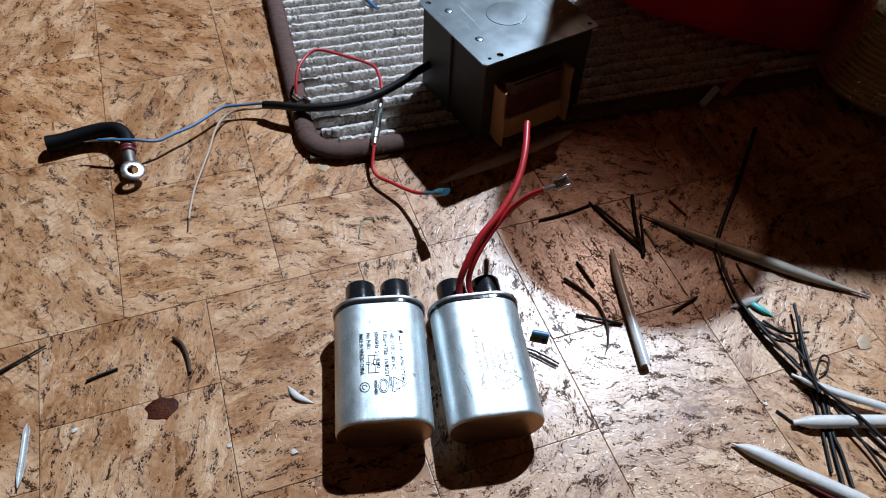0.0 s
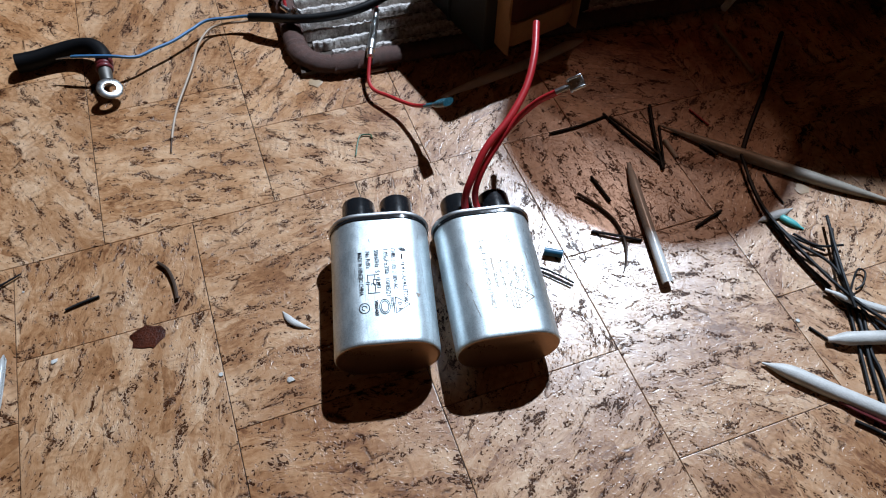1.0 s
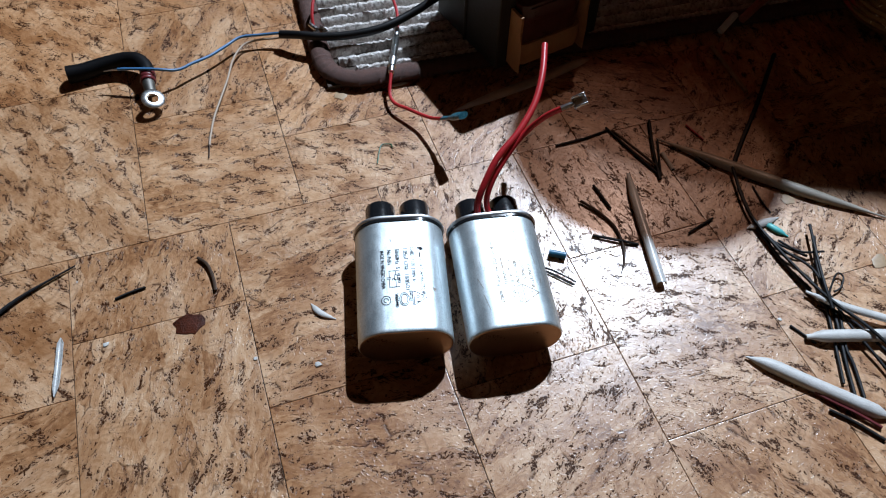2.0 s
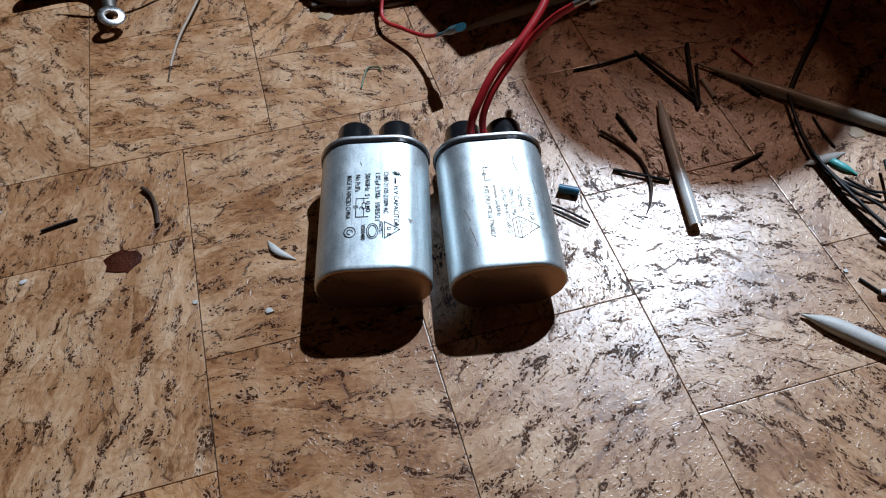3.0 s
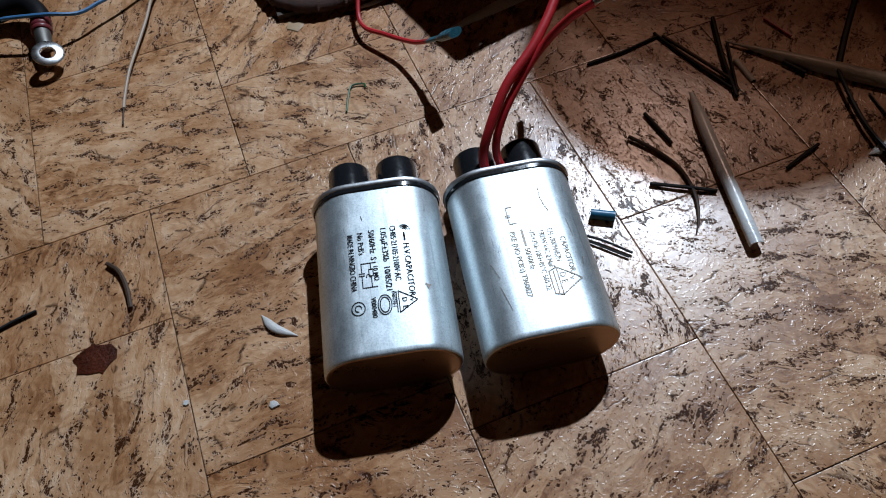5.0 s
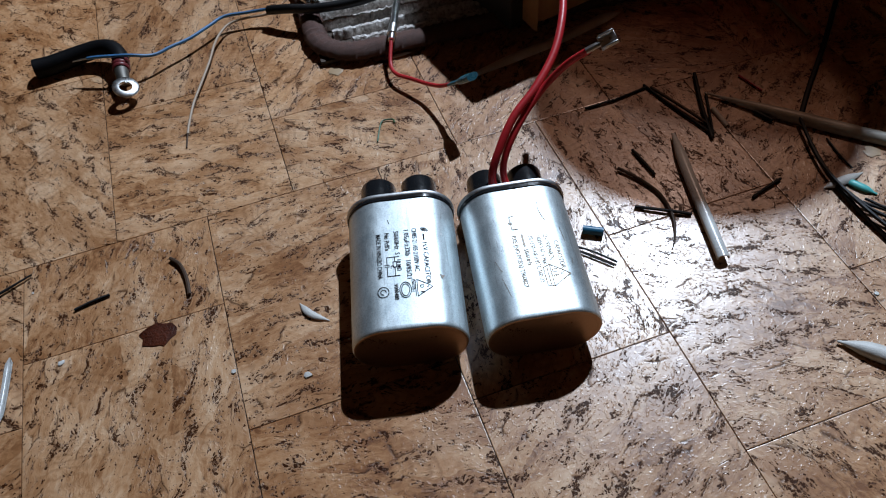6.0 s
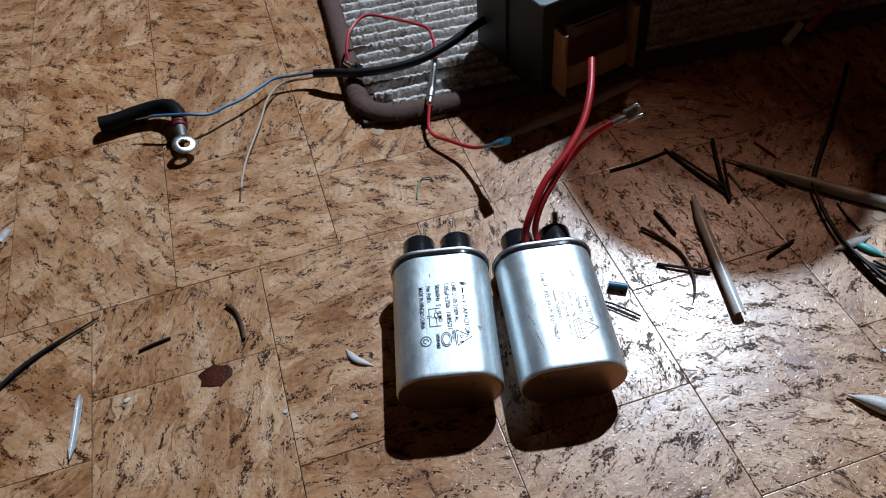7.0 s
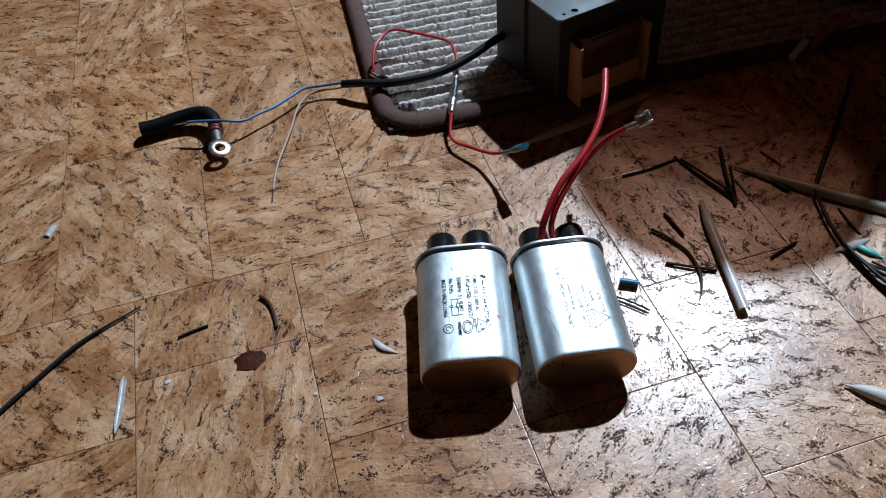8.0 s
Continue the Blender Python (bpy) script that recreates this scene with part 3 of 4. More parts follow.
for words, size, wide, x, y in (("CAPACITOR", 0.0031, 0.95, 0.0122, 0.0395), ("CH-1900944B7N", 0.0033, 0.66, 0.0082, 0.0440), ("1900W VAC 0.94\u00b5F", 0.0032, 0.66, 0.0048, 0.0440),
                                ("-3%+3%b-10H+85\u00b0C 560-22", 0.0030, 0.80, 0.0014, 0.0450), ("50/60Hz", 0.0030, 0.95, -0.0022, 0.0370), ("PXE (NO PCB's) T960827", 0.0030, 0.92, -0.0062, 0.0455)):
    print_line(words, size, wide, x, y, plain, FAINT_INK, "faded_line", 0.00004)
part("faded_bar", skin_strokes([[(-0.0014, 0.0452), (-0.0014, 0.0385)]], 0.0009), FAINT_INK, plain)
part("faded_diagram", skin_strokes([[(-0.0052, 0.0570), (-0.0052, 0.0490), (-0.0026, 0.0490)], [(-0.0052, 0.0570), (-0.0030, 0.0570)], [(-0.0044, 0.0532), (-0.0060, 0.0532)], [(-0.0044, 0.0524), (-0.0060, 0.0524)]], 0.0004), FAINT_INK, plain)
part("faded_triangle", skin_strokes([[(0.0072, 0.0262), (0.0072, 0.0142), (0.0158, 0.0202), (0.0072, 0.0262)], [(0.0072, 0.0262), (0.0042, 0.0250), (0.0042, 0.0152), (0.0072, 0.0142)], [(0.0058, 0.0248), (0.0058, 0.0156)]], 0.0005), FAINT_INK, plain)
print_line("D E", 0.0034, 0.95, 0.0078, 0.0238, plain, FAINT_INK, "faded_line", 0.00004)
print_line("V", 0.0028, 0.95, 0.0110, 0.0214, plain, FAINT_INK, "faded_line", 0.00004)
part("dent_scratch", skin_strokes([[(0.0098, 0.0640), (0.0094, 0.0590), (0.0102, 0.0550), (0.0112, 0.0520)]], 0.0004), SCUFF, plain, "curved dull scratch in the metal")
for line in ([(-0.0165, 0.0330), (-0.0152, 0.0290), (-0.0143, 0.0262)], [(-0.0150, 0.0225), (-0.0140, 0.0180), (-0.0128, 0.0120)], [(0.0172, 0.0480), (0.0180, 0.0395)], [(0.0192, 0.0300), (0.0186, 0.0262)]):
    part("dent_scratch", skin_strokes([line], 0.0002), SCUFF, plain, "dull scratch in the metal")


def lead(points, radius, mat, parent, name="lead", label="", **more):
    """A wire given in world metres, as a part of its thing."""
    bm = tube(points, radius, **more)
    bmesh.ops.transform(bm, matrix=parent.matrix_world.inverted(), verts=bm.verts)
    return part(name, bm, mat, parent, label)


def into(bm, m, parent):
    bmesh.ops.transform(bm, matrix=parent.matrix_world.inverted() @ m, verts=bm.verts)
    return bm


bpy.context.view_layer.update()
lead([(0.0075, 0.2790, 0.022), (0.006, 0.285, 0.031), (0.009, 0.293, 0.040), (0.016, 0.307, 0.050), (0.027, 0.322, 0.057), (0.036, 0.341, 0.064), (0.040, 0.362, 0.070), (0.041, 0.387, 0.0734)], 0.0021, RED_WIRE, plain, "lead", "thick red insulated lead with a cut end", sides=12)
lead([(0.041, 0.386, 0.0733), (0.041, 0.3873, 0.07355)], 0.0018, TINNED, plain, "bare_end", "bare cut copper end", steps=1)
lead([(0.0150, 0.2830, 0.022), (0.0118, 0.2872, 0.0275), (0.0118, 0.2920, 0.0345), (0.0158, 0.3010, 0.0425), (0.0235, 0.3135, 0.0505), (0.0320, 0.3225, 0.0580), (0.0420, 0.3245, 0.0695), (0.0518, 0.3230, 0.0789)], 0.0018, RED_WIRE, plain, "lead", "red insulated lead with a push-on connector", sides=12)


def push_on(parent, m, mat, name="push_on_connector"):
    """A rolled-edge spade receptacle with crimped barrel, along x."""
    bm = merge(box(0.0045, 0.0125, -0.0034, 0.0034, -0.0004, 0.0004, 0.0002, 1),
               box(0.0050, 0.0125, -0.0034, -0.0022, 0.0004, 0.0022, 0.0004, 1),
               box(0.0050, 0.0125, 0.0022, 0.0034, 0.0004, 0.0022, 0.0004, 1),
               tube([(0.0046, 0, 0.0004), (0.002, 0, 0.0006), (-0.002, 0, 0.0006)], 0.0015, sides=8, steps=2))
    return part(name, into(bm, m, parent), mat, parent, "dull tinned spade connector")


ALONG = (Vector((0.0643, 0.3262, 0.0848)) - Vector((0.0518, 0.3230, 0.0789))).normalized()
FACE = (Vector((-0.25, -0.62, 0.74)) - ALONG * ALONG.dot(Vector((-0.25, -0.62, 0.74)))).normalized()
push_on(plain, Matrix.Translation((0.0520, 0.3231, 0.0790)) @ Matrix((ALONG, FACE.cross(ALONG), FACE)).transposed().to_4x4() @ Matrix.Scale(1.08, 4), TINNED)


# ---- transformer ----
def transformer():
    """A mains transformer from a microwave oven, its corner nearest the capacitors at the origin."""
    t = thing("transformer", "steel transformer with tan paper and dark red winding on rug", "transformer", pose(0.0112, 0.4332, 0.0, 0, 0, 36.0))
    Z0, Z1 = 0.0085, 0.0788
    lam = [box(0.003, 0.097, 0.003, 0.086, Z0, Z1, 0.0006, 1)]
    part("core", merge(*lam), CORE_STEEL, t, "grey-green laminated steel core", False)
    for x in (0.0012, 0.0988):
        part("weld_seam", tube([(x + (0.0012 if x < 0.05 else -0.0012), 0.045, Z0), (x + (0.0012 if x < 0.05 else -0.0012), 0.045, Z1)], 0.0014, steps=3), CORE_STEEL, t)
    # plate with drilled holes
    plate = bmesh.new()
    W_, D_, holes = 0.100, 0.090, ((0.0077, 0.0055, 0.0013), (0.0165, 0.0056, 0.0024), (0.0950, 0.0056, 0.0016), (0.0060, 0.0840, 0.0020), (0.0940, 0.0840, 0.0020))
    loops = [[(0.0025, 0), (W_ - 0.0025, 0), (W_, 0.0025), (W_, D_ - 0.0025), (W_ - 0.0025, D_), (0.0025, D_), (0, D_ - 0.0025), (0, 0.0025)]]
    loops += [[(x + r * math.cos(2 * math.pi * i / 16), y + r * math.sin(2 * math.pi * i / 16)) for i in range(16)] for x, y, r in holes]
    edges = []
    for lp in loops:
        vs = [plate.verts.new((x, y, 0.0792)) for x, y in lp]
        edges += [plate.edges.new((a, b)) for a, b in zip(vs, vs[1:] + vs[:1])]
    bmesh.ops.triangle_fill(plate, use_beauty=True, edges=edges)
    wall = bmesh.ops.extrude_face_region(plate, geom=plate.faces[:])
    bmesh.ops.translate(plate, vec=(0, 0, 0.0012), verts=[v for v in wall["geom"] if isinstance(v, bmesh.types.BMVert)])
    part("mounting_plate", plate, GALVANISED, t, "flat galvanised steel plate with drilled corner holes", False)
    part("pressed_disc", lathe([(0.0150, 0.0804), (0.0148, 0.0808), (0.0138, 0.08085), (0.0060, 0.08085)], 40, (0.0487, 0.045, 0.0)), GALVANISED, t, "round pressed boss")
    for x, y in ((0.014, 0.028), (0.0136, 0.068), (0.0856, 0.0293), (0.0856, 0.068)):
        part("rivet", lathe([(0.0030, 0.0804), (0.0026, 0.0807), (0.0016, 0.08085), (0.0004, 0.0809)], 16, (x, y, 0)), GALVANISED, t, "low flat rivet")
    # winding bulging out of the face, wrapped in paper
    def hump(x0, x1, z0, z1, out, grow=0.0):
        rings = []
        for i in range(13):
            a = math.pi * i / 12
            x = (x0 + x1) / 2 - (x1 - x0) / 2 * max(-1, min(1, math.cos(a) * 1.12))
            y = 0.004 - out * min(1.0, math.sin(a) * 1.5) - grow
            rings.append([(x, y, z0 + 0.003), (x, y - 0.0012, z0 + 0.008), (x, y - 0.0016, (z0 + z1) / 2), (x, y - 0.0012, z1 - 0.008), (x, y, z1 - 0.003), (x, 0.006, z1), (x, 0.006, z0)])
        return loft(rings)
    part("winding", hump(0.016, 0.068, 0.016, 0.066, 0.010), WINDING, t, "dark red varnished coil")
    part("paper_wrap", hump(0.014, 0.071, 0.0125, 0.036, 0.0125, 0.0006), PAPER, t, "tan insulating paper round the coil")
    for x0, x1, lean in ((0.0115, 0.0145, 0.0), (0.0705, 0.0735, 0.0)):
        flap = loft([[(x0 + 0.001, 0.004, z), (x0, -0.006 - 0.004 * (z < 0.05), z), (x0 + 0.0008, -0.0105 - 0.003 * (z < 0.04), z), (x1, -0.0100, z), (x1, 0.004, z)] for z in (0.0130, 0.020, 0.036, 0.044, 0.052, 0.0590)])
        part("paper_flap", flap, PAPER, t, "folded tan paper edge")
    part("second_winding", hump(0.018, 0.066, 0.044, 0.064, 0.0112, 0.0004), WINDING, t, "dark upper coil")
    return t


transformer()


# ---- wires round the transformer ----
cable = thing("two_core_cable", "black sheathed cable with blue and white cores, off the rug", "cable")
lead([(-0.020, 0.505, 0.034), (-0.037, 0.492, 0.030), (-0.055, 0.478, 0.024), (-0.075, 0.464, 0.020), (-0.096, 0.457, 0.017), (-0.120, 0.454, 0.015), (-0.140, 0.456, 0.0135), (-0.155, 0.459, 0.0105)], 0.0032, BLACK_SLEEVE, cable, "sheath", "smooth black cable sheath", sides=12)
lead([(-0.152, 0.4602, 0.0110), (-0.160, 0.4606, 0.0098), (-0.171, 0.458, 0.0095), (-0.185, 0.453, 0.010), (-0.193, 0.442, 0.010), (-0.202, 0.429, 0.010), (-0.212, 0.418, 0.011), (-0.221, 0.408, 0.012), (-0.235, 0.402, 0.0165), (-0.255, 0.400, 0.0165), (-0.261, 0.400, 0.0155)], 0.0011, BLUE_WIRE, cable, "blue_core", "thin blue insulated core")
lead([(-0.261, 0.400, 0.0155), (-0.266, 0.3995, 0.0148), (-0.271, 0.3985, 0.0142)], 0.0006, TINNED, cable, "bare_end", "frayed bare copper strands", taper=lambda s: 1.2 - 0.7 * s)
lead([(-0.152, 0.4575, 0.0095), (-0.160, 0.4575, 0.0075), (-0.171, 0.456, 0.0065), (-0.181, 0.451, 0.006), (-0.185, 0.441, 0.006), (-0.186, 0.428, 0.006), (-0.185, 0.410, 0.005), (-0.185, 0.390, 0.004), (-0.185, 0.371, 0.003), (-0.183, 0.353, 0.002), (-0.1815, 0.345, 0.0016)], 0.00085, WHITE_WIRE, cable, "white_core", "thin dull white insulated core")
lead([(-0.1815, 0.345, 0.0016), (-0.1805, 0.340, 0.0013), (-0.1792, 0.334, 0.0008)], 0.0005, BROWN_STRAND, cable, "bare_end", "dark bare strand end")

lug = thing("battery_lug_cable", "short thick black cable stub with ring terminal, lying on cork", "cable")
lead([(-0.301, 0.3995, 0.0072), (-0.291, 0.4045, 0.0070), (-0.278, 0.412, 0.0080), (-0.264, 0.417, 0.010), (-0.253, 0.416, 0.0115), (-0.2445, 0.409, 0.0115), (-0.2405, 0.4015, 0.0110)], 0.0066, BLACK_RUBBER, lug, "sheath", "thick matt black cable", sides=16, taper=lambda s: 1.0 - 0.22 * s)
for k in range(3):
    a = Vector((-0.2412, 0.4030, 0.0110)).lerp(Vector((-0.2382, 0.3945, 0.0100)), k / 3)
    b = Vector((-0.2412, 0.4030, 0.0110)).lerp(Vector((-0.2382, 0.3945, 0.0100)), (k + 0.9) / 3)
    lead([a, b], 0.0056, MAROON_SLEEVE, lug, "red_band", "dark red heat-shrink band", sides=14, steps=4, taper=lambda s: 0.93 + 0.1 * math.sin(s * math.pi))
lead([(-0.2384, 0.3950, 0.0100), (-0.2352, 0.3882, 0.0092), (-0.2335, 0.3850, 0.0088)], 0.0045, DULL_TIN, lug, "barrel", "dull crimped metal barrel", sides=14, steps=4, taper=lambda s: 1.0 - 0.15 * s)
ring = lathe([(0.0039, 0.0), (0.0078, 0.0), (0.0082, 0.0006), (0.0082, 0.0014), (0.0076, 0.0019), (0.0041, 0.0019), (0.0037, 0.0012), (0.0037, 0.0004), (0.0039, 0.0)], 32, cap=False)
part("ring_eye", into(ring, pose(-0.2300, 0.3785, 0.0088, 4, 20, 0), lug), TINNED, lug, "bright flat ring eye")

fuse = thing("fused_lead", "red wire with inline glass fuse and blue sleeved connector", "wire")
lead([(-0.131, 0.469, 0.0125), (-0.133, 0.477, 0.018), (-0.133, 0.490, 0.024), (-0.128, 0.504, 0.027), (-0.120, 0.510, 0.028), (-0.104, 0.509, 0.026), (-0.085, 0.505, 0.024), (-0.075, 0.502, 0.022), (-0.070, 0.494, 0.019), (-0.067, 0.484, 0.0155), (-0.066, 0.473, 0.0145)], 0.0012, RED_WIRE, fuse, "loop", "red looped wire")
push_on(fuse, pose(-0.1318, 0.4690, 0.0122, 20, 0, -40) @ Matrix.Scale(1.25, 4), TINNED)
A, B = Vector((-0.0655, 0.4700, 0.0150)), Vector((-0.0640, 0.4200, 0.0140))
for s0, s1, r, mat, name, label in ((0.0, 0.22, 0.0021, TINNED, "end_cap", "metal fuse cap"), (0.20, 0.78, 0.0026, GLASS, "fuse_tube", "clear tube round the fuse"), (0.70, 0.88, 0.0030, TINNED, "end_cap", "metal fuse cap"), (0.88, 1.0, 0.0022, TINNED, "end_cap", "metal fuse cap")):
    lead([A.lerp(B, s0), A.lerp(B, s1)], r, mat, fuse, name, label, sides=14, steps=4)
lead([A.lerp(B, 0.2), A.lerp(B, 0.72)], 0.0013, TINNED, fuse, "fuse_wire", "dull metal fuse wire", steps=4)
lead([(-0.0640, 0.419, 0.014), (-0.0632, 0.404, 0.0076), (-0.0585, 0.3950, 0.0070), (-0.0485, 0.3885, 0.0085), (-0.0380, 0.3815, 0.0104), (-0.0290, 0.3740, 0.0148), (-0.0205, 0.3675, 0.0216)], 0.00125, RED_WIRE, fuse, "tail", "red wire tail")
lead([(-0.0225, 0.3692, 0.0198), (-0.0168, 0.3642, 0.0260), (-0.0116, 0.3594, 0.0320), (-0.0076, 0.3557, 0.0365)], 0.0040, TEAL, fuse, "connector_sleeve", "blue-green plastic connector sleeve", sides=12, flat=0.55, rough=0.05, taper=lambda s: 0.5 if s < 0.35 else min(1.0, 0.5 + 3.0 * (s - 0.35)))


# ---- scraps of sleeving and wire on the floor ----
def scrap(points, half, mat, label, name="plastic_sleeve_scrap", **more):
    return single(name, sheath(points, half, **more), mat, label, "plastic scrap", "cut plastic sleeves")


def strand(points, r, mat=STRAND, label="short black wire offcut lying on the cork floor", **more):
    return single("wire_offcut", tube(points, r * 0.74, sides=7, **more), mat, label, "wire offcut", "wire offcuts on the floor")


thin_end = lambda s: 1.0 if s < 0.6 else 1.0 - (s - 0.6) * 1.6
scrap([(0.129, 0.384, 0.0035), (0.168, 0.366, 0.0040), (0.206, 0.350, 0.0042), (0.237, 0.338, 0.0042), (0.274, 0.326, 0.0035)], 0.0044, SMOKY_PLASTIC, "long pointed beige plastic sleeve lying across wire offcuts", bend=230, profile=lambda s: quill(s, 0.35, 0.4))
scrap([(0.1068, 0.3470, 0.0036), (0.1105, 0.3200, 0.0040), (0.1160, 0.2870, 0.0044), (0.1212, 0.2570, 0.0046)], 0.0032, HAZY, "hazy clear split plastic tube on the cork floor", wall=0.0007, bend=215, profile=lambda s: min(1.0, 0.35 + s * 3.0))
scrap([(0.086, 0.470, 0.0016), (0.048, 0.440, 0.0016), (0.015, 0.418, 0.0016), (-0.021, 0.396, 0.0014)], 0.0056, PALE_SLEEVE, "flat beige split sleeve lying in the transformer's shadow", bend=110, profile=lambda s: quill(s, 0.12, 0.4))
scrap([(0.165, 0.212, 0.0034), (0.179, 0.207, 0.0039), (0.194, 0.200, 0.0040), (0.217, 0.190, 0.0040), (0.238, 0.181, 0.0040)], 0.0043, WHITE_PLASTIC, "pointed milky white plastic sleeve on the cork floor", bend=240, profile=lambda s: quill(s, 0.30, 0.1))
scrap([(0.202, 0.228, 0.0042), (0.224, 0.230, 0.0055), (0.253, 0.233, 0.0055), (0.280, 0.236, 0.0040)], 0.0040, WHITE_PLASTIC, "milky white split sleeve lying across black wires", bend=190, profile=lambda s: quill(s, 0.18, 0.1, 0.4))
scrap([(0.208, 0.260, 0.0040), (0.227, 0.250, 0.0060), (0.256, 0.242, 0.0060), (0.275, 0.238, 0.0040)], 0.0028, WHITE_PLASTIC, "narrow curled white sleeve among black wires", bend=170, profile=lambda s: quill(s, 0.2, 0.1, 0.4))
scrap([(0.181, 0.308, 0.0016), (0.190, 0.312, 0.0020), (0.204, 0.320, 0.0016)], 0.0030, WHITE_PLASTIC, "small pale plastic sliver under black wires", bend=140, profile=lambda s: quill(s, 0.4, 0.4))
scrap([(0.193, 0.314, 0.0016), (0.199, 0.309, 0.0020), (0.207, 0.304, 0.0016)], 0.0026, TURQUOISE, "small turquoise plastic sliver beside black wires", bend=160, profile=lambda s: quill(s, 0.3, 0.4, 0.3))
scrap([(0.185, 0.202, 0.0012), (0.194, 0.198, 0.0013), (0.202, 0.196, 0.0012)], 0.0022, WHITE_PLASTIC, "thin white sliver beside a larger sleeve", bend=140, profile=lambda s: quill(s, 0.3, 0.3))
scrap([(-0.0880, 0.2245, 0.0012), (-0.0810, 0.2180, 0.0015), (-0.0710, 0.2150, 0.0012)], 0.0021, WHITE_PLASTIC, "small curved white plastic sliver on cork floor", bend=130, profile=lambda s: quill(s, 0.4, 0.5))
scrap([(-0.224, 0.187, 0.0012), (-0.218, 0.168, 0.0014), (-0.2135, 0.151, 0.0012)], 0.0019, CLEAR, "short clear split sleeve on the cork floor", bend=170, open_up=True, profile=lambda s: quill(s, 0.1, 0.25))
scrap([(-0.327, 0.292, 0.0012), (-0.326, 0.302, 0.0014)], 0.0026, CLEAR, "tiny clear sleeve piece on the cork floor", bend=190)
scrap([(-0.066, 0.419, 0.0012), (-0.060, 0.4215, 0.0014), (-0.052, 0.4255, 0.0012)], 0.0018, WHITE_PLASTIC, "tiny white sliver at the rug's edge", bend=130, profile=lambda s: quill(s, 0.3, 0.3))
scrap([(0.1325, 0.371, 0.0010), (0.1385, 0.356, 0.0010)], 0.0016, WHITE_PLASTIC, "tiny white sleeve stub beside black offcuts", bend=200)

strand([(0.178, 0.362, 0.0040), (0.182, 0.326, 0.0035), (0.191, 0.300, 0.0045), (0.209, 0.268, 0.0060), (0.222, 0.250, 0.0070), (0.235, 0.236, 0.0085), (0.251, 0.217, 0.0070), (0.270, 0.195, 0.0030)], 0.0014, label="long black wire snaking over other scraps")
strand([(0.187, 0.309, 0.0014), (0.194, 0.293, 0.0014), (0.204, 0.273, 0.0016), (0.217, 0.254, 0.0016), (0.234, 0.241, 0.0014), (0.250, 0.220, 0.0014), (0.266, 0.203, 0.0014)], 0.0013, label="long black wire in a tangle on the floor")
strand([(0.188, 0.306, 0.0042), (0.199, 0.290, 0.0046), (0.214, 0.277, 0.0050), (0.220, 0.260, 0.0050), (0.230, 0.235, 0.0040), (0.241, 0.215, 0.0030), (0.250, 0.195, 0.0016)], 0.0012, label="black wire crossing a tangle of offcuts")
strand([(0.181, 0.345, 0.0014), (0.186, 0.318, 0.0014), (0.198, 0.284, 0.0018), (0.212, 0.262, 0.0026)], 0.0011, label="thin black wire beside a tangle of offcuts")
strand([(0.220, 0.311, 0.0055), (0.219, 0.284, 0.0060), (0.218, 0.262, 0.0080), (0.220, 0.247, 0.0060)], 0.0013)
strand([(0.223, 0.305, 0.0014), (0.220, 0.276, 0.0014), (0.223, 0.251, 0.0014), (0.222, 0.215, 0.0014), (0.222, 0.193, 0.0014)], 0.0014)
strand([(0.226, 0.252, 0.0030), (0.224, 0.225, 0.0018), (0.226, 0.212, 0.0016), (0.227, 0.192, 0.0014)], 0.0013)
strand([(0.219, 0.250, 0.0016), (0.2185, 0.225, 0.0014), (0.2175, 0.200, 0.0014)], 0.0012)
strand([(0.197, 0.296, 0.0058), (0.210, 0.289, 0.0048), (0.226, 0.292, 0.0030)], 0.0010)
strand([(0.195, 0.297, 0.0030), (0.215, 0.288, 0.0020)], 0.0012)
strand([(0.191, 0.346, 0.0008), (0.195, 0.332, 0.0010), (0.199, 0.323, 0.0008)], 0.0007)
strand([(0.219, 0.253, 0.0030), (0.229, 0.274, 0.0030), (0.234, 0.274, 0.0024), (0.231, 0.266, 0.0020), (0.226, 0.262, 0.0020)], 0.0008, label="thin black wire with a bent loop end")
strand([(0.200, 0.193, 0.0014), (0.208, 0.188, 0.0018), (0.220, 0.182, 0.0018), (0.232, 0.175, 0.0014)], 0.0013, MAROON_SLEEVE, "dark red wire offcut beside white sleeves")
strand([(0.206, 0.183, 0.0013), (0.218, 0.177, 0.0013), (0.232, 0.168, 0.0013)], 0.0012)
strand([(0.195, 0.236, 0.0009), (0.208, 0.225, 0.0009)], 0.0009)
strand([(0.049, 0.264, 0.0013), (0.058, 0.2605, 0.0016), (0.0695, 0.2545, 0.0013)], 0.0008)
strand([(0.050, 0.2615, 0.0010), (0.059, 0.2570, 0.0010), (0.0680, 0.2525, 0.0010)], 0.0007, STRAND, "short thin black wire offcut on the cork floor")
strand([(0.074, 0.320, 0.0016), (0.085, 0.312, 0.0014), (0.095, 0.301, 0.0012), (0.100, 0.286, 0.0012), (0.100, 0.273, 0.0010), (0.098, 0.265, 0.0006)], 0.0013, BROWN_STRAND, "curved dark brown wire offcut on the cork floor", taper=thin_end)
strand([(0.081, 0.292, 0.0012), (0.096, 0.2895, 0.0016), (0.110, 0.2875, 0.0012)], 0.0012)
strand([(0.083, 0.335, 0.0012), (0.088, 0.326, 0.0014), (0.0935, 0.316, 0.0012)], 0.0012)
strand([(0.143, 0.300, 0.0012), (0.150, 0.306, 0.0014), (0.160, 0.314, 0.0012)], 0.0011)
strand([(0.1255, 0.402, 0.0016), (0.126, 0.372, 0.0018), (0.1285, 0.345, 0.0014)], 0.0015)
